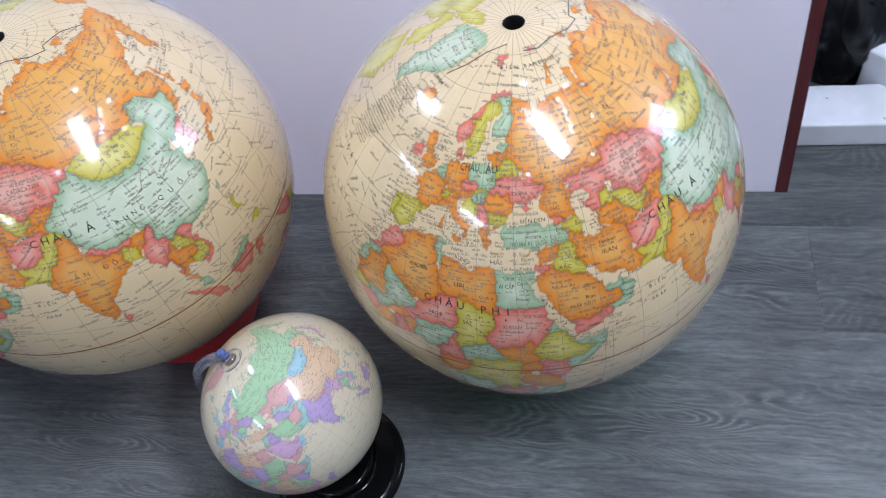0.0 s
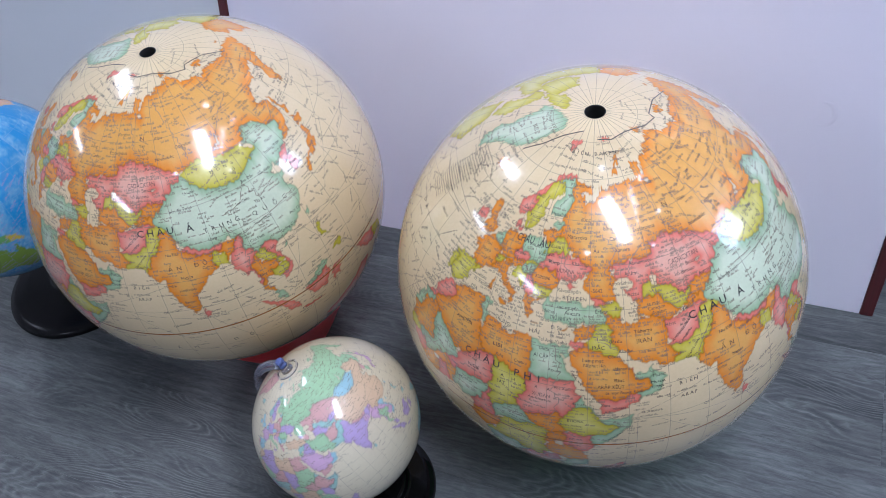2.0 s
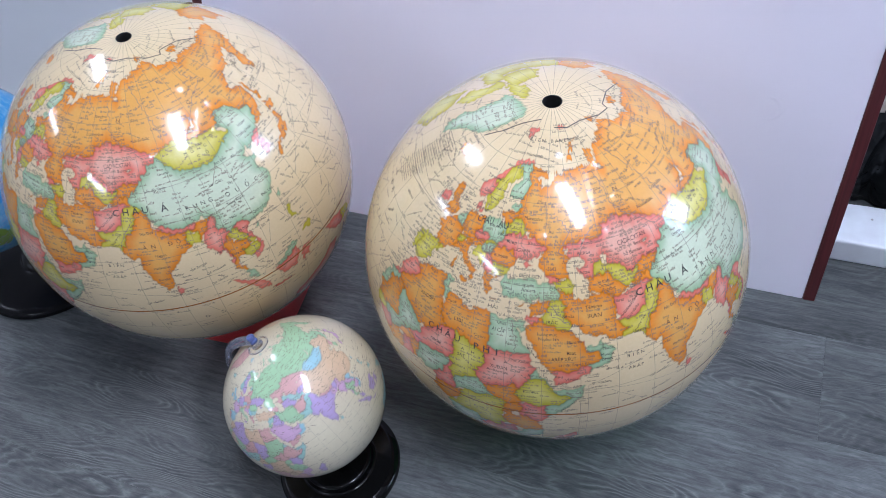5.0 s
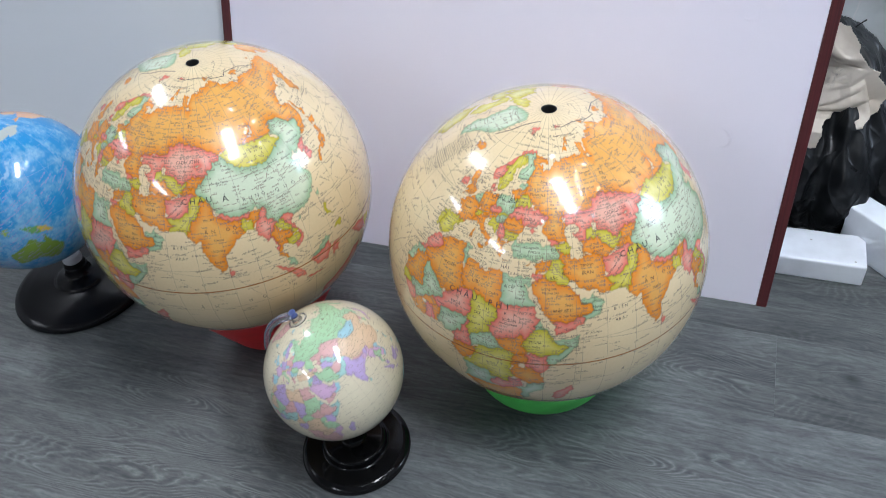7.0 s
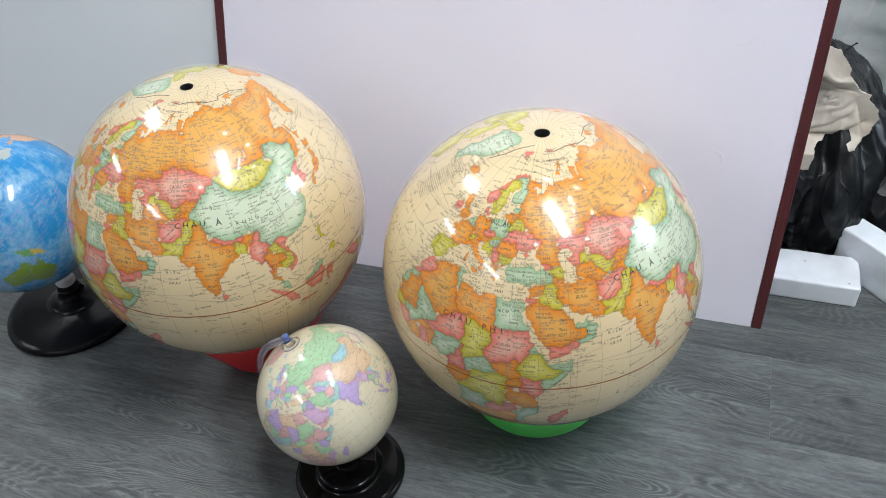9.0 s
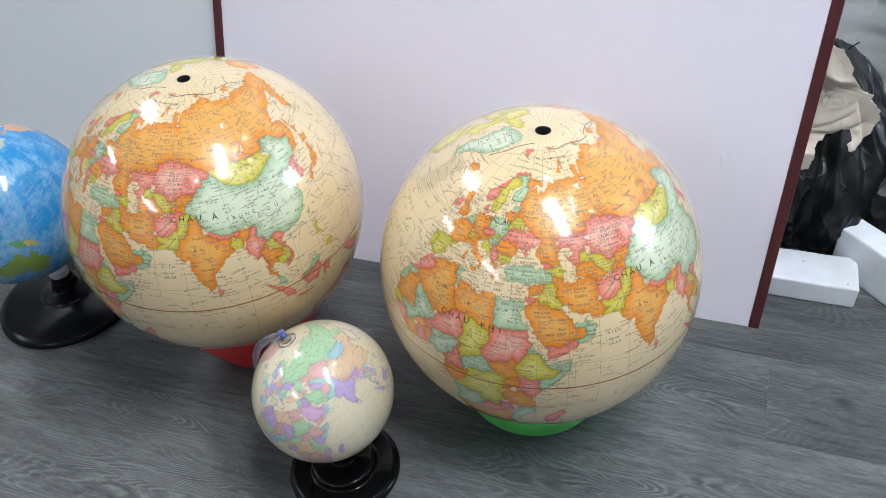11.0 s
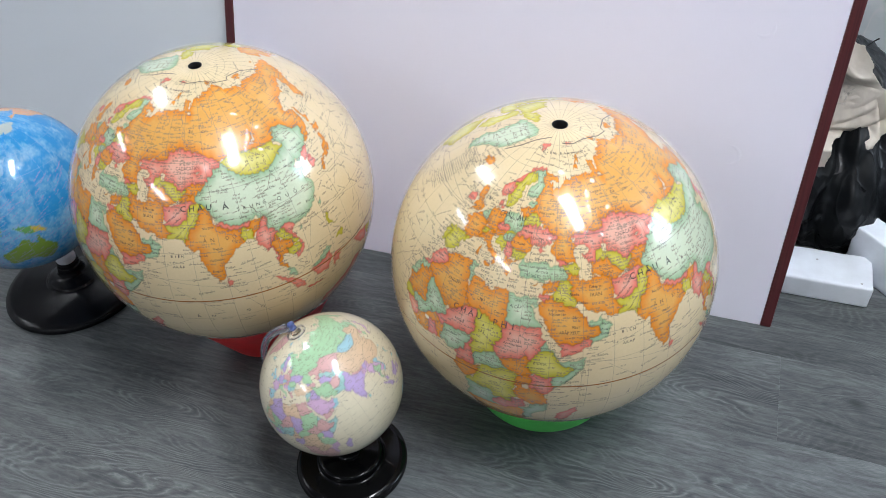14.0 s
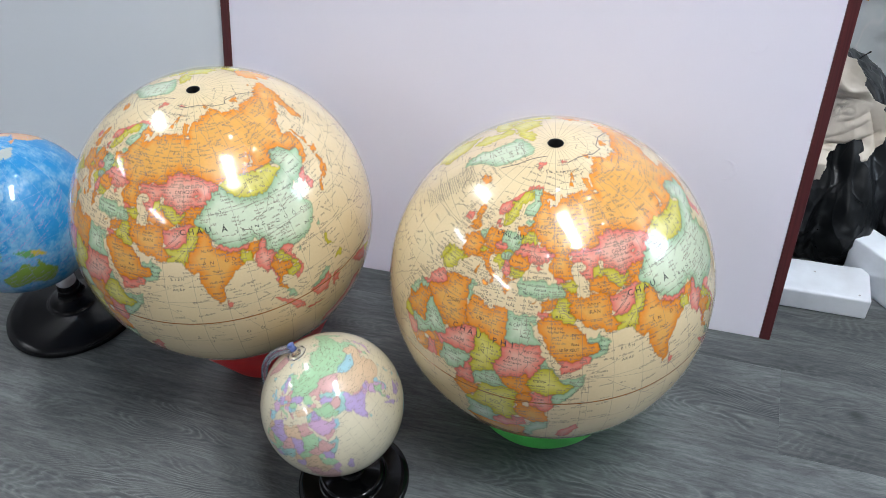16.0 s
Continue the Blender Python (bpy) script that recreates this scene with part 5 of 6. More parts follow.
# knots that the growth lines bend round: x, y, width, height, strength
pith, loose = None, None
for kx, ky, wide, high, amount in ((0.417, -0.1145, 0.045, 0.014, 0.03), (-0.535, -0.396, 0.07, 0.024, 0.13), (0.01, -0.356, 0.06, 0.020, 0.07), (0.141, -0.325, 0.06, 0.018, 0.06), (0.268, -0.304, 0.05, 0.016, 0.05),
                                   (0.215, -0.155, 0.075, 0.018, 0.05), (0.290, -0.130, 0.03, 0.014, -0.04), (0.50, 0.02, 0.08, 0.02, 0.10), (-0.61, -0.535, 0.09, 0.030, 0.09), (-0.43, -0.520, 0.09, 0.028, 0.11), (-0.29, -0.505, 0.07, 0.026, 0.10)):
    a = around(kx, ky, wide, high)
    b = around(kx, ky, wide * 1.7, high * 1.9)
    swell = n.math("MULTIPLY", amount, a)
    pith = swell if pith is None else n.math("ADD", pith, swell)
    loose = b if loose is None else n.math("ADD", loose, b)
field = n.noise(pos, 1.0, 2, 0.5, (2.0, 8.0, 1.0), 0.3)
fine_bend = n.math("MULTIPLY", n.math("SUBTRACT", n.noise(pos, 1.0, 3, 0.6, (22.0, 60.0, 1.0), 0.4), 0.5), 0.030)
rings = n.math("ADD", n.math("ADD", field, fine_bend), pith)
wave = n.math("ABSOLUTE", n.math("SUBTRACT", n.math("FRACT", n.math("MULTIPLY", rings, 60.0)), 0.5))
# fibres follow the bends of the growth lines
sway = n.t.nodes.new("ShaderNodeCombineXYZ")
n.put(sway.inputs[1], n.math("ADD", n.math("MULTIPLY", n.math("SUBTRACT", field, 0.5), 0.045), n.math("MULTIPLY", fine_bend, 0.30)))
bent = n.t.nodes.new("ShaderNodeVectorMath")
bent.operation = "ADD"
n.put(bent.inputs[0], pos)
n.put(bent.inputs[1], sway.outputs[0])
pos = bent.outputs[0]
fibre = n.noise(pos, 1.0, 5, 0.68, (11.0, 130.0, 1.0), 0.9)
pores = n.noise(pos, 1.0, 3, 0.6, (42.0, 360.0, 1.0), 0.5)
cracks = n.ramp(n.noise(pos, 1.0, 3, 0.55, (13.0, 215.0, 1.0), 0.35), (0.34, (1, 1, 1)), (0.45, (0, 0, 0)))
bright = n.ramp(n.noise(pos, 1.0, 3, 0.55, (15.0, 240.0, 3.0), 0.35), (0.55, (0, 0, 0)), (0.68, (1, 1, 1)))
speck = n.noise(pos, 1.0, 3, 0.6, (110.0, 330.0, 1.0), 0.8)
cloud = n.noise(pos, 1.0, 3, 0.55, (3.0, 10.0, 1.0), 0.6)
broken = n.ramp(n.noise(pos, 1.0, 3, 0.6, (16.0, 45.0, 1.0), 0.6), (0.40, (0, 0, 0)), (0.60, (1, 1, 1)))
patch = n.ramp(n.noise(pos, 1.0, 2, 0.5, (2.6, 11.0, 1.0), 0.4), (0.46, (0, 0, 0)), (0.62, (1, 1, 1)))
patch = n.math("ADD", n.math("MULTIPLY", patch, 0.30), n.math("MULTIPLY", loose, 0.75), None, True)
patch = n.math("MULTIPLY", patch, n.math("MULTIPLY_ADD", broken, 0.75, 0.25))
col = n.ramp(fibre, (0.34, (0.040, 0.045, 0.050)), (0.45, (0.085, 0.094, 0.098)), (0.55, (0.140, 0.152, 0.154)), (0.66, (0.225, 0.240, 0.236)))
col = n.mix(0.30, col, n.ramp(pores, (0.40, (0.034, 0.038, 0.042)), (0.5, (0.120, 0.130, 0.131)), (0.60, (0.260, 0.275, 0.270))))
col = n.mix(0.20, col, n.ramp(speck, (0.38, (0.045, 0.049, 0.053)), (0.62, (0.22, 0.233, 0.23))))
col = n.mix(0.36, col, (0.142, 0.154, 0.156))
loops = n.ramp(wave, (0.0, (0.285, 0.302, 0.297)), (0.10, (0.190, 0.204, 0.203)), (0.24, (0.100, 0.109, 0.112)), (0.42, (0.052, 0.057, 0.061)), (0.5, (0.042, 0.047, 0.051)))
col = n.mix(n.math("MULTIPLY", patch, 0.68), col, loops)
col = n.mix(n.math("MULTIPLY", cracks, 0.30), col, (0.030, 0.034, 0.038))
col = n.mix(n.math("MULTIPLY", bright, 0.24), col, (0.30, 0.318, 0.312))
col = n.mix(0.75, col, n.ramp(cloud, (0.36, (0.45, 0.45, 0.47)), (0.64, (1.0, 1.0, 1.0))), "MULTIPLY")
blot = n.noise(where, 4.0, 3, 0.55, (0.6, 1.6, 1.0))
col = n.mix(0.5, col, n.ramp(blot, (0.36, (0.72, 0.73, 0.75)), (0.66, (1.25, 1.25, 1.23))), "MULTIPLY")
col = n.mix(n.math("MULTIPLY", around(0.417, -0.1145, 0.014, 0.009), 0.75), col, (0.022, 0.024, 0.027))
col = n.mix(1.0, col, info.outputs["Color"], "MULTIPLY")
n.put(n.bsdf.inputs["Base Color"], col)
n.put(n.bsdf.inputs["Roughness"], n.ramp(fibre, (0.3, (0.56, 0.56, 0.56)), (0.7, (0.42, 0.42, 0.42))))
n.bump(n.math("ADD", fibre, n.math("MULTIPLY", pores, 0.6)), 0.3, 0.0006)
PW, PL = 0.152, 0.914
floor_ob = bpy.data.objects["floor"]
pm = box(PL - 0.0002, PW - 0.0002, 0.004, 0.00012, True, 1)
plank_mesh = bpy.data.meshes.new("plank")
pm.to_mesh(plank_mesh)
pm.free()
plank_mesh.materials.append(plank)
SEAM_X, SEAM_Y = 0.316, -0.056
# where the cross joints of the boards lie, row by row
JOINTS = {0: 0.0, 1: -0.60, -1: -0.636, -2: -0.543, -3: -0.316}
# board tones partly own, partly shadow and lit floor painted in around the globes
BOARD_TONE_AND_LIGHT = {(0, -0.1): 0.97, (0, 0.8): 0.84, (0, -1.1): 0.76, (1, 0.2): 0.78, (1, -0.7): 0.74, (-1, 0.1): 1.15, (-1, -0.8): 0.77, (-2, 0.2): 1.17, (-2, -0.7): 0.87, (-3, -0.5): 0.97}
rng = random.Random(5)
far_planks = bmesh.new()
for row in range(-36, 12):
    y = SEAM_Y - PW / 2 + row * PW
    if y - PW / 2 < Y0 or y + PW / 2 > Y1:
        continue
    off = JOINTS[row] if row in JOINTS else rng.uniform(0.15, 0.8) * PL
    for k in range(-8, 6):
        x = SEAM_X + off + (k + 0.5) * PL
        a, b = max(x - PL / 2, X0), min(x + PL / 2, X1)
        if b - a < 0.01:
            continue
        if y < -1.6 or x < -2.2 or x > 2.6 or b - a < PL - 0.001:
            for v in bmesh.ops.create_cube(far_planks, size=1)["verts"]:
                v.co = Vector(((a + b) / 2 + v.co.x * (b - a - 0.0002), y + v.co.y * (PW - 0.0002), -0.002 + v.co.z * 0.004))
            continue
        ob = new("plank", plank_mesh)
        ob.parent = floor_ob
        ob.matrix_parent_inverse = floor_ob.matrix_basis.inverted()
        ob.location = (x, y, -0.004)
        # painted light and shadow near the globes, elsewhere each board's own random shade
        shade = BOARD_TONE_AND_LIGHT.get((row, round(x, 1)), rng.uniform(0.90, 1.12))
        ob.color = (shade, shade, shade * 0.995, 1)
rest = part("far_planks", far_planks, plank, floor_ob, "", False)
rest.matrix_parent_inverse = floor_ob.matrix_basis.inverted()
rest.color = (1.05, 1.05, 1.045, 1)
tagged(rest, "", "", "", "stuff")

# a low partition for the boards to lean on
structure("wall_partition", box(1.95, 0.10, 1.30), wall_paint, "plain white partition behind the leaning boards", "wall", pose(-0.745, 0.455, -0.002))

# ceiling panels and downlights
def glow(name, colour, strength):
    m = material(name, (0.9, 0.9, 0.9))
    m.node_tree.nodes["Principled BSDF"].inputs["Emission Color"].default_value = (*colour, 1)
    m.node_tree.nodes["Principled BSDF"].inputs["Emission Strength"].default_value = strength
    return m


strip_glow, spot_glow = glow("strip_glow", WARM, 60), glow("spot_glow", WARM, 42)
fixture_white = material("fixture_white", (0.8, 0.8, 0.8), 0.4)
for x, y, turn, watts, shine in PANELS:
    t = thing("ceiling_lamp", pose(x, y, CEILING, 0, 0, turn), "white surface-mounted ceiling lamp with a long lit diffuser", "lamp", "ceiling panels")
    b = flat_part("housing", box(1.24, 0.32, 0.035, 0.004), fixture_white, t)
    b.location = (0, 0, -0.0352)
    b = flat_part("diffuser", box(1.18, 0.27, 0.008, 0.002), glow("panel_glow", WARM, shine), t, "lit white diffuser")
    b.location = (0, 0, -0.0432)
t = thing("ceiling_lamp", pose(0.98, -0.31, CEILING, 0, 0, -58), "thin white strip lamp on the ceiling", "lamp", "ceiling panels")
b = flat_part("housing", box(0.92, 0.04, 0.02, 0.003), fixture_white, t)
b.location = (0, 0, -0.0202)
b = flat_part("diffuser", box(0.88, 0.022, 0.006, 0.002), strip_glow, t, "lit white diffuser")
b.location = (0, 0, -0.0262)
for x, y in SPOTS:
    t = thing("downlight", pose(x, y, CEILING), "small round lit downlight in the ceiling", "lamp", "downlights")
    b = part("rim", lathe(rounded([(0.075, 0.0), (0.075, -0.012), (0.058, -0.012), (0.058, 0.0)], 0.003), 40), fixture_white, t)
    b = part("diffuser", lathe([(0.0575, -0.006), (0, -0.006)], 40), spot_glow, t, "lit white disc")

# window in the east wall
wx, wy, wz, ww, wh = WINDOW
w = structure("window_1", box(0.05, ww + 0.06, 0.05, 0.004), fixture_white, "white framed window with bright daylight behind it", "window", pose(wx + 0.06, wy, wz - wh / 2 - 0.03))
for z, y, sy, sz in ((wh + 0.01, 0.0, ww + 0.06, 0.05), (0.05, -ww / 2 - 0.005, 0.05, wh - 0.04), (0.05, ww / 2 + 0.005, 0.05, wh - 0.04), (0.05, 0.0, 0.04, wh - 0.04)):
    b = flat_part("window_frame", box(0.05, sy, sz, 0.004), fixture_white, w)
    b.location = (0, y, z)
structure("backdrop", box(0.02, 2.8, 2.6), glow("daylight", COOL, 2.2), "bright overcast daylight outside the window", "sky", pose(wx + 0.35, wy, wz - 1.3))

# ---- leaning boards ----
LEAN = 16.4
lilac = material("lilac_board", (0.75, 0.74, 0.85), 0.35)
n = Net(lilac)
pos = n.coords()
smudge = n.t.nodes.new("ShaderNodeVectorMath")
smudge.operation = "DISTANCE"
n.put(smudge.inputs[0], pos)
smudge.inputs[1].default_value = (0.300, 0.0, 0.335)
dirt = n.math("MULTIPLY", n.ramp(smudge.outputs["Value"], (0.004, (1, 1, 1)), (0.018, (0, 0, 0))), 0.10)
n.put(n.bsdf.inputs["Base Color"], n.mix(dirt, n.mix(n.math("MULTIPLY", n.noise(pos, 2.0, 4), 0.5), (0.785, 0.765, 0.875), (0.735, 0.715, 0.825)), (0.45, 0.33, 0.28)))
n.put(n.bsdf.inputs["Roughness"], n.ramp(n.noise(pos, 9, 4), (0.3, (0.30, 0.30, 0.30)), (0.7, (0.45, 0.45, 0.45))))
n.bump(n.noise(pos, 3.0, 3), 0.1, 0.004)
trim_mat = material("maroon_trim", (0.075, 0.012, 0.014), 0.4)
n = Net(trim_mat)
pos = n.coords()
n.put(n.bsdf.inputs["Base Color"], n.ramp(n.noise(pos, 1, 4, 0.6, (400, 60, 6)), (0.3, (0.05, 0.008, 0.010)), (0.7, (0.10, 0.018, 0.020))))
grey_board = material("grey_board", (0.72, 0.75, 0.79), 0.35)
n = Net(grey_board)
pos = n.coords()
n.put(n.bsdf.inputs["Base Color"], n.mix(n.math("MULTIPLY", n.noise(pos, 2.0, 4), 0.5), (0.74, 0.77, 0.80), (0.66, 0.69, 0.74)))
n.bump(n.noise(pos, 3.0, 3), 0.1, 0.004)
LONG, THICK = 1.42, 0.018


def leaning_board(x0, x1, y, mat, label, trim=True, skew=0.0, skew0=0.0):
    m = pose(0, y, 0, -LEAN, 0, 0)
    b = thing("leaning_board", m, label, "board", "leaning boards")
    bm = box(x1 - x0 - (0.032 if trim else 0), THICK, LONG, 0.001)
    for v in bm.verts:
        side = v.co.x / (x1 - x0) + 0.5
        v.co.x += (x0 + x1) / 2 + v.co.z * (skew0 + (skew - skew0) * side)
        v.co.y += THICK / 2
    flat_part("panel", bm, mat, b)
    if trim:
        for x, k in ((x0 + 0.008, skew0), (x1 - 0.008, skew)):
            bm = box(0.0152, THICK + 0.004, LONG, 0.0015)
            for v in bm.verts:
                v.co.x += x + v.co.z * k
                v.co.y += THICK / 2
            part("edge_trim", bm, trim_mat, b, "dark maroon edging strip", False)
    return b


lilac_board = leaning_board(-0.650, 0.299, 0.0, lilac, "large pale lilac board with maroon edging leaning on a partition", True, 0.032, 0.048)
# shallow crescent dents pressed into the lilac face: across, up, facing, how far round
for name, cx, cz, mid, reach, tall in (("dent", 0.186, 0.264, 0, 95, 0.00065), ("dent", 0.199, 0.448, -50, 66, 0.00045)):
    bm = bmesh.new()
    turns = [radians(mid - reach + 2 * reach * k / 24) for k in range(25)]
    rows = []
    for k, a in enumerate(turns):
        wide = 0.0062 * math.sin(math.pi * (k + 0.4) / 24.8) + 0.0002
        rows.append([bm.verts.new((cx + (0.0135 + u * wide) * math.cos(a), -0.0002 - tall * (1 - (2 * u - 1) ** 2) * wide / 0.0062, cz + (0.0135 + u * wide) * math.sin(a))) for u in (0, 0.25, 0.5, 0.75, 1)])
    for p, q in zip(rows, rows[1:]):
        for k in range(4):
            bm.faces.new((p[k], p[k + 1], q[k + 1], q[k]))
    bmesh.ops.recalc_face_normals(bm, faces=bm.faces)
    part(name, bm, lilac, lilac_board, "shallow crescent dent")
leaning_board(-1.75, -0.56, 0.045, grey_board, "pale grey board leaning behind the lilac one", False, 0.0)

# ---- cartons ----
card = material("white_card", (0.78, 0.80, 0.83), 0.45)
n = Net(card)
pos = n.coords()
n.put(n.bsdf.inputs["Base Color"], n.mix(0.3, (0.78, 0.82, 0.88), n.ramp(n.noise(pos, 25, 5), (0.35, (0.6, 0.62, 0.65)), (0.6, (0.83, 0.87, 0.92)))))
n.bump(n.noise(pos, 60, 3), 0.1, 0.001)
card_grey = material("card_grey", (0.45, 0.45, 0.46), 0.6)


def soft_box(parent, sx, sy, sz, seed):
    """A light card box with blunt, slightly dented edges."""
    bm = box(sx, sy, sz, 0.0032, True, 3)
    bmesh.ops.subdivide_edges(bm, edges=[e for e in bm.edges if e.calc_length() > 0.02], cuts=14, use_grid_fill=True)
    for v in bm.verts:
        w = v.co * 38 + Vector((seed, seed, 0))
        if v.co.z > 0.002:
            v.co += Vector((noise.noise(w), noise.noise(w + Vector((5, 0, 0))), noise.noise(w + Vector((0, 7, 0))))) * 0.0009
    part("body", bm, card, parent)


c = thing("carton", pose(0.3535, 0.1168, 0, 0, 0, 0), "flat white cardboard carton lying on the floor", "box", "white cartons")
soft_box(c, 0.166, 0.0755, 0.040, 3)
for dx, dy in ((0.002, 0.012), (0.066, -0.028)):
    pit = part("pit_mark", lathe([(0.0019, 0.0), (0.0016, 0.0005), (0.0010, 0.0003), (0, 0.0002)], 16), card_grey, c, "small grey pit mark")
    pit.location = (dx, dy, 0.0401)
c = thing("carton", pose(0.471, 0.1385, 0, 0, 0, -45), "white cardboard carton standing beside a black bag", "box", "white cartons")
soft_box(c, 0.15, 0.045, 0.083, 8)

# ---- bags and rag ----
black_film = material("black_film", (0.007, 0.008, 0.009), 0.3, spec=0.28)
n = Net(black_film)
pos = n.coords()
# flat slack panels between sharp creases
ridge = n.ramp(n.math("ABSOLUTE", n.math("SUBTRACT", n.noise(pos, 6.0, 1, 0.4, (1.5, 1.5, 0.5), 0.1), 0.5)), (0.0, (1, 1, 1)), (0.03, (0.45, 0.45, 0.45)), (0.16, (0, 0, 0)))
small = n.ramp(n.math("ABSOLUTE", n.math("SUBTRACT", n.noise(pos, 26, 1, 0.4, (1.3, 1.3, 0.5), 0.1), 0.5)), (0.0, (1, 1, 1)), (0.05, (0.4, 0.4, 0.4)), (0.2, (0, 0, 0)))
n.put(n.bsdf.inputs["Roughness"], n.ramp(n.noise(pos, 30, 3), (0.3, (0.27, 0.27, 0.27)), (0.7, (0.46, 0.46, 0.46))))
n.bump(n.math("ADD", ridge, n.math("MULTIPLY", small, 0.22)), 1.0, 0.0045)


def sack(rx, ry, h, seed, folds, neck=0.55, pleats=0.17):
    """A slack plastic sack gathered at the top, with pleats running down from the knot."""
    bm = bmesh.new()
    bmesh.ops.create_icosphere(bm, subdivisions=6, radius=1)
    for v in bm.verts:
        d = v.co.normalized()
        z = d.z * 0.5 + 0.5
        a = math.atan2(d.y, d.x)
        gather = 1 - neck * max(0.0, min(1.0, (z - 0.45) / 0.5)) ** 1.4
        pleat = abs(noise.noise(Vector((math.cos(a) * folds, math.sin(a) * folds, seed + z * 1.2)))) - 0.22
        lump = 0.14 * noise.noise(d * 1.8 + Vector((seed, 0, 0))) + 0.05 * noise.turbulence(d * 3.5 + Vector((0, seed, 0)), 3, True)
        k = gather * (1 + lump) - pleat * pleats * (0.35 + z)
        if d.z < 0:
            k *= (1 - d.z ** 4) ** 0.25 / max(math.sqrt(1 - d.z * d.z), 0.05) if d.z > -0.999 else 1
        v.co = Vector((d.x * rx * k, d.y * ry * k, max((z - 0.1) / 0.9 * h * (1 + 0.3 * lump), 0.0)))
    return bm


BAG = Vector((0.350, 0.372, 0))
bag_mesh = sack(0.130, 0.203, 0.300, 2.0, 3.4, 0.50, 0.20)
bag_tree = BVHTree.FromBMesh(bag_mesh)
b = thing("rubbish_bag", Matrix.Translation(BAG), "full glossy black plastic bag with a rag over it", "bag", "black bags")
part("body", bag_mesh, black_film, b)


def twist(points, width, seed):
    """A crumpled end of film standing up from the knot."""
    bm = tube(points, width, 22, 0.45)
    for v in bm.verts:
        v.co += Vector((noise.noise(v.co * 60 + Vector((seed, 0, 0))), noise.noise(v.co * 60 + Vector((0, seed, 0))), noise.noise(v.co * 60 + Vector((0, 0, seed))))) * 0.008
    return bm


part("tied_end", twist([(0.005 + 0.0035 * k, 0.01, 0.270 + 0.0035 * k) for k in range(9)], 0.0018, 1.0), black_film, b, "crumpled tied end of black film")
part("tied_end", twist([(-0.02 + 0.001 * k, 0.03, 0.26 + 0.004 * k) for k in range(9)], 0.016, 4.0), black_film, b, "crumpled tied end of black film")
b = thing("rubbish_bag", Matrix.Translation((0.545, 0.362, 0)), "slumped glossy black plastic bag on the floor", "bag", "black bags")
part("body", sack(0.16, 0.17, 0.215, 7.0, 3.4, 0.5, 0.2), black_film, b)
part("tied_end", twist([(0.003 * k, 0.01, 0.185 + 0.004 * k) for k in range(12)], 0.016, 7.0), black_film, b, "crumpled tied end of black film")

rag_mat = material("rag_cotton", (0.62, 0.56, 0.48), 0.9, spec=0.2)
n = Net(rag_mat)
pos = n.coords()
col = n.mix(n.ramp(n.noise(pos, 16, 4, 0.6), (0.35, (0, 0, 0)), (0.7, (1, 1, 1))), (0.72, 0.655, 0.565), (0.60, 0.525, 0.43))
spot = n.t.nodes.new("ShaderNodeVectorMath")
spot.operation = "DISTANCE"
n.put(spot.inputs[0], pos)
spot.inputs[1].default_value = (0.338, 0.255, 0.272)
near = n.ramp(spot.outputs["Value"], (0.006, (1, 1, 1)), (0.030, (0, 0, 0)))
fleck = n.ramp(n.noise(pos, 150, 4, 0.6), (0.52, (0, 0, 0)), (0.62, (1, 1, 1)))
col = n.mix(n.math("MULTIPLY", n.math("MULTIPLY", near, fleck), 0.42), col, (0.11, 0.095, 0.10))
n.put(n.bsdf.inputs["Base Color"], col)
n.bump(n.math("ADD", n.noise(pos, 1300, 2), n.math("MULTIPLY", n.noise(pos, 90, 4), 1.6)), 0.5, 0.0012)
# outline of the rag as it hangs, across and up
RAG = np.array((0.290, 0.350, 0.318, 0.357, 0.334, 0.356, 0.347, 0.350, 0.357, 0.338, 0.373, 0.305, 0.385, 0.290, 0.401, 0.281, 0.408, 0.268, 0.421, 0.255, 0.420, 0.236, 0.416, 0.215, 0.403, 0.196, 0.399, 0.174,
                0.381, 0.169, 0.374, 0.183, 0.376, 0.204, 0.357, 0.205, 0.344, 0.189, 0.345, 0.164, 0.342, 0.142, 0.328, 0.137, 0.290, 0.134)).reshape(-1, 2)
FALL = Vector((0.15, 1.22, -0.66)).normalized()
rag = bmesh.new()
nx, nz = 150, 220
grid = {}


def bell(a, b, w):
    return math.exp(-((a - b) / w) ** 2)


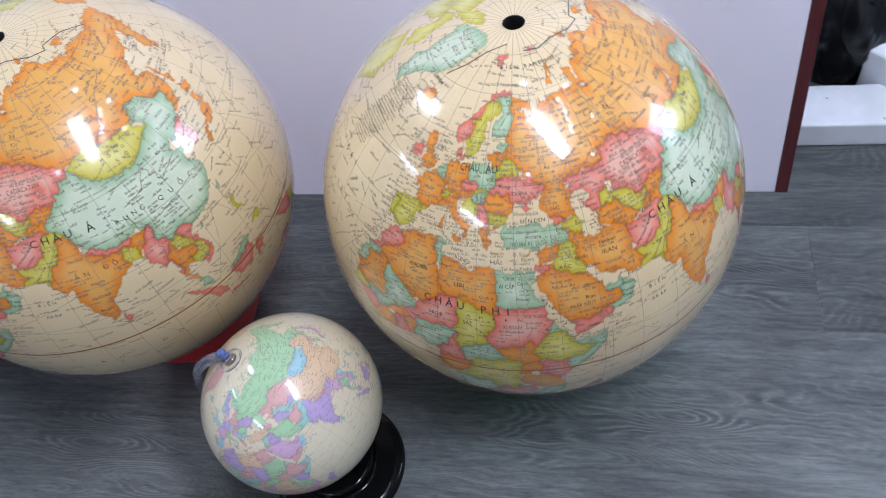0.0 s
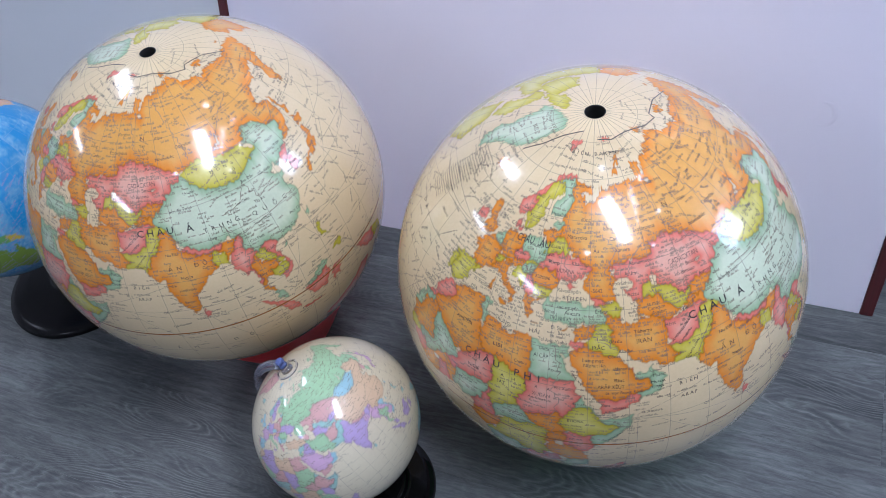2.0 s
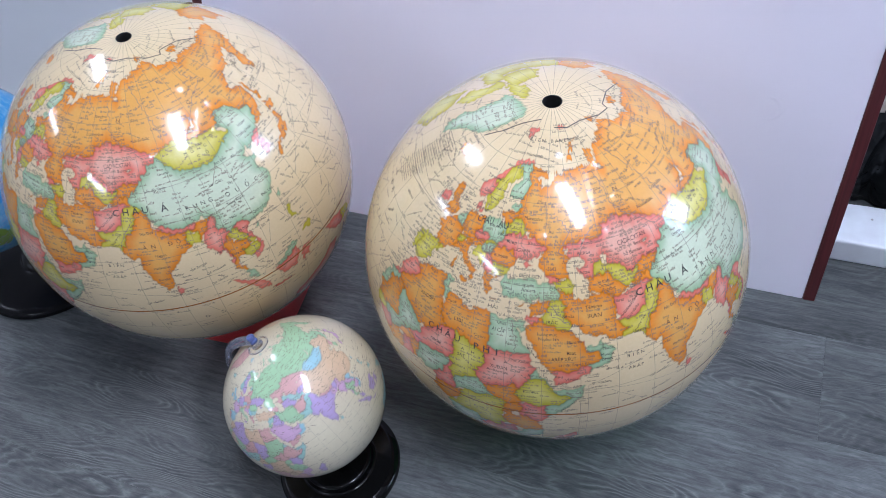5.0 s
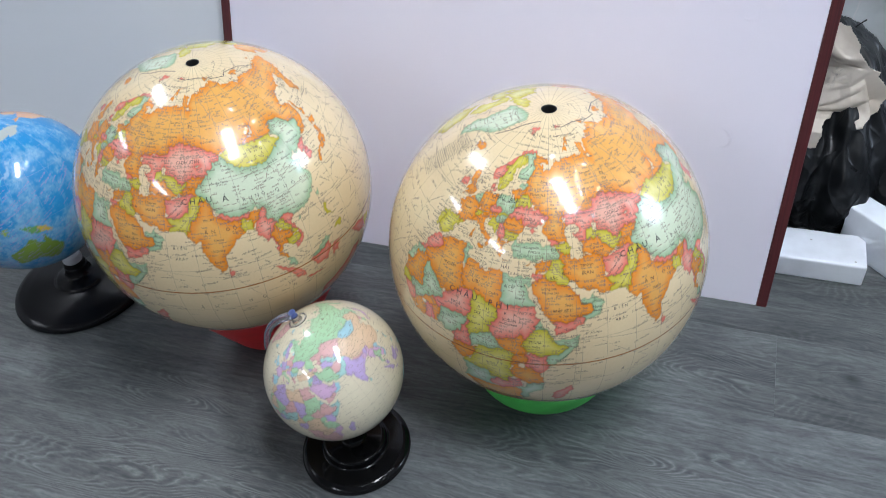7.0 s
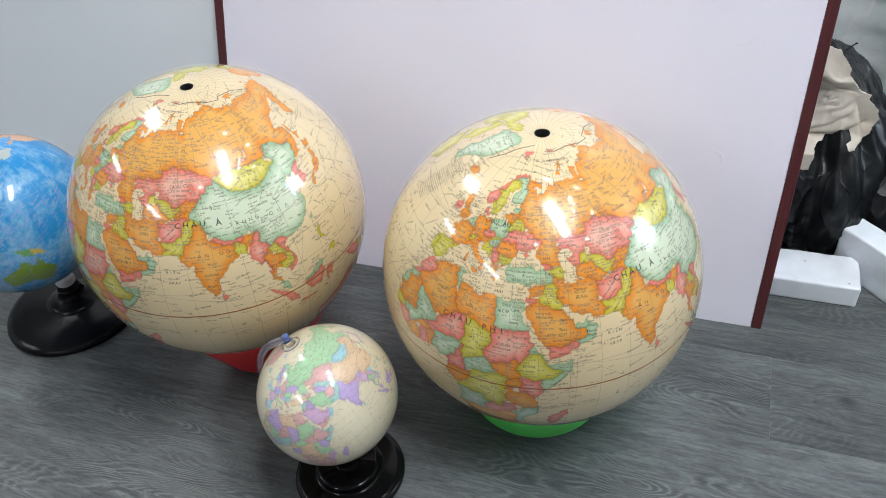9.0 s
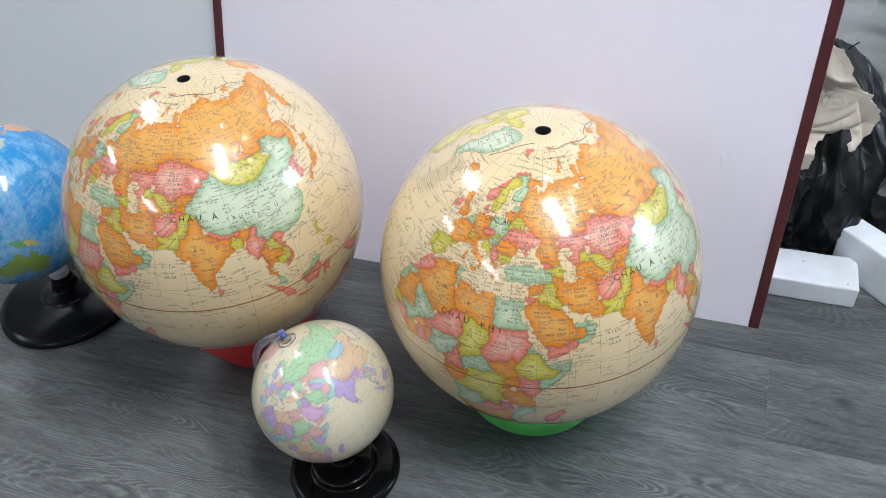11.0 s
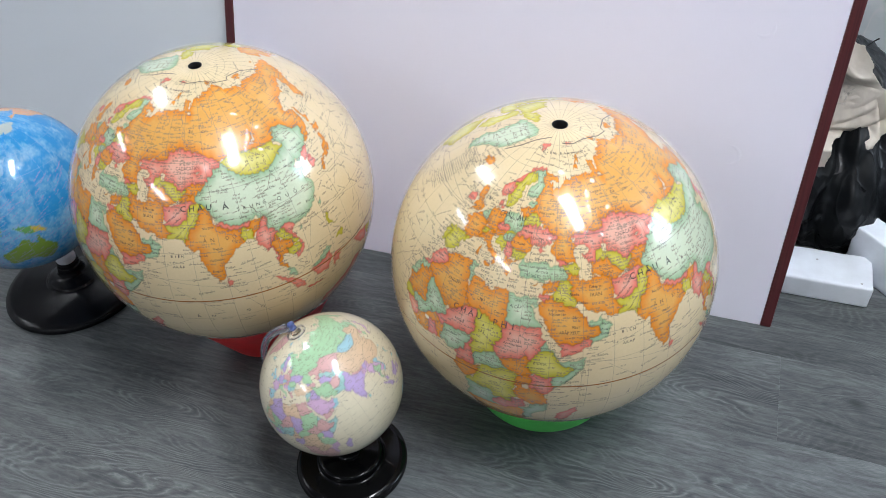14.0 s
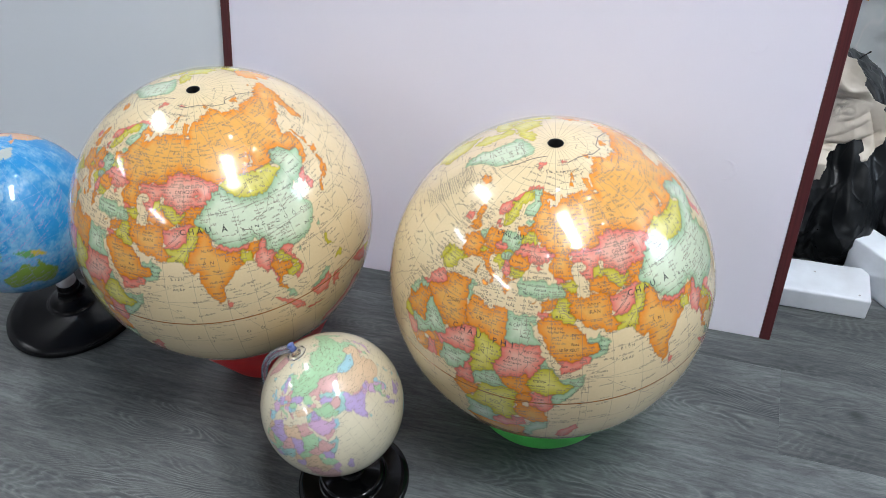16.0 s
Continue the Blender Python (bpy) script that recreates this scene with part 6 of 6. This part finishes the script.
for i in range(nx + 1):
    for j in range(nz + 1):
        x, z = 0.285 + 0.140 * i / nx, 0.13 + 0.23 * j / nz
        wob = Vector((x * 150, z * 150, 0))
        fray = 0.0015 * noise.noise(wob * 3.0) + 0.004 * noise.noise(wob * 0.5)
        if not inside(RAG, np.array([x + fray]), np.array([z + 0.003 * noise.noise(wob * 0.7 + Vector((9, 0, 0)))]))[0]:
            continue
        p = Vector((x, 0.25, z))
        hit = bag_tree.ray_cast(p - FALL * 0.6 - BAG, FALL)[0]
        depth = (hit + BAG - p).dot(FALL) if hit else 0.03
        depth = max(-0.03, min(0.035, depth)) * 0.3
        # u runs across the cloth and v down it; swags hang between the two sides, each one dropping sharply into the next
        u, v = x - 0.318 + 0.335 * (z - 0.357), 0.357 - z + 0.10 * (x - 0.318)
        stray = 0.004 * noise.noise(Vector((u * 30, v * 30, 2)))
        sag = v + 5.6 * (u + 0.021) ** 2 - 0.152 + stray
        fold = 0.0
        for at, slant, deep, from_u, to_u in ((0.0, 0.0, 0.0085, -0.06, 0.050), (-0.0156, -0.28, 0.0055, -0.05, 0.045), (-0.036, -0.10, 0.0035, -0.02, 0.050), (0.016, 0.05, 0.004, -0.06, 0.0)):
            w = sag - at - slant * (u + 0.009)
            ends = max(0.0, min(1.0, (u - from_u) / 0.012, (to_u - u) / 0.016))
            fold -= deep * ends * (1 / (1 + math.exp(-w / 0.0011))) * math.exp(-max(0.0, w) / 0.011)
        # the rolled upper end, with a deep crease beside it
        if v < 0.070:
            crease = u + 0.012 - 0.018 * (max(0.0, v - 0.03) / 0.035) ** 3
            fold += 0.013 * min(1.0, (0.070 - v) / 0.008) * (1 / (1 + math.exp(-max(-40.0, min(40.0, crease / 0.0012))))) * math.exp(-max(0.0, crease - 0.012) / 0.02)
        # a short crease from the shoulder into the stained middle, and the loose flap below
        fold -= 0.004 * bell(v, 0.070 + 0.35 * max(0.0, u - 0.012), 0.0022) * bell(u, 0.020, 0.014)
        fold += 0.010 * bell(math.hypot(x - 0.388, z - 0.186), 0, 0.016) + 0.004 * bell(v + 0.9 * u, 0.198, 0.006) * bell(u, 0.010, 0.012)
        crumple = bell(math.hypot(u + 0.004, v - 0.085), 0, 0.020)
        fold += crumple * 0.008 * abs(noise.noise(Vector((x * 70, z * 70, 6)))) + 0.007 * noise.noise(Vector((x * 17, z * 17, 3))) + 0.0022 * noise.noise(Vector((u * 26 + v * 14, v * 52, 9))) + 0.0007 * abs(noise.noise(Vector((x * 80 + z * 40, z * 80, 5))))
        if x < 0.35 and z < 0.20:
            fold += 0.03 * min(1.0, (0.20 - z) / 0.03)
        grid[i, j] = rag.verts.new(p + FALL * (depth - 0.014 - fold))
for (i, j), v in grid.items():
    q = [grid.get(k) for k in ((i, j), (i + 1, j), (i + 1, j + 1), (i, j + 1))]
    if all(q):
        rag.faces.new(q)
for _ in range(2):
    bmesh.ops.smooth_vert(rag, verts=rag.verts[:], factor=0.5, use_axis_x=True, use_axis_y=True, use_axis_z=True)
bmesh.ops.delete(rag, geom=[v for v in rag.verts if not v.link_faces], context="VERTS")
r = part("cleaning_rag", rag, rag_mat, None)
solid = r.modifiers.new("thickness", "SOLIDIFY")
solid.thickness, solid.offset = 0.0016, 1
tagged(r, "crumpled stained cream cotton rag draped over a black bag", "rag")

film_mat = material("clear_film", (0.86, 0.91, 0.92), 0.22, coat=1.0, coat_rough=0.05)
film_mat.node_tree.nodes["Principled BSDF"].inputs["Transmission Weight"].default_value = 0.04
n = Net(film_mat)
pos = n.coords()
crease = n.math("ABSOLUTE", n.math("SUBTRACT", n.noise(pos, 7, 2, 0.45, None, 0.5), 0.5))
fine = n.math("ABSOLUTE", n.math("SUBTRACT", n.noise(pos, 24, 2, 0.5, None, 0.2), 0.5))
n.put(n.bsdf.inputs["Base Color"], n.mix(n.ramp(crease, (0.0, (1, 1, 1)), (0.018, (0, 0, 0))), n.ramp(n.noise(pos, 8, 4, 0.6, None, 0.5), (0.35, (0.82, 0.89, 0.90)), (0.62, (0.95, 0.98, 0.98))), (0.98, 0.99, 0.99)))
n.bump(n.math("ADD", crease, n.math("MULTIPLY", fine, 0.45)), 1.0, 0.013)
SACK = Vector((0.57, 0.90, 0))
sack_mesh = sack(0.42, 0.32, 0.75, 5.0, 2.4, 0.2, 0.07)
sack_tree = BVHTree.FromBMesh(sack_mesh)
b = thing("plastic_sack", Matrix.Translation(SACK), "big sack of crumpled clear plastic film behind the black bags", "bag")
part("body", sack_mesh, film_mat, b)
sticker = bmesh.new()
spots = [[sack_tree.ray_cast(Vector((0.362 + 0.034 * i / 6, 0.2, 0.285 + 0.06 * j / 8)) - SACK, Vector((0, 1, 0)))[0] for j in range(9)] for i in range(7)]
rows = [[sticker.verts.new(p + Vector((0, -0.003, 0))) for p in r if p] for r in spots]
for p, q in zip(rows, rows[1:]):
    for k in range(min(len(p), len(q)) - 1):
        sticker.faces.new((p[k], q[k], q[k + 1], p[k + 1]))
part("sticker", sticker, material("yellow_paper", (0.75, 0.46, 0.05), 0.5), b, "plain yellow paper sticker")
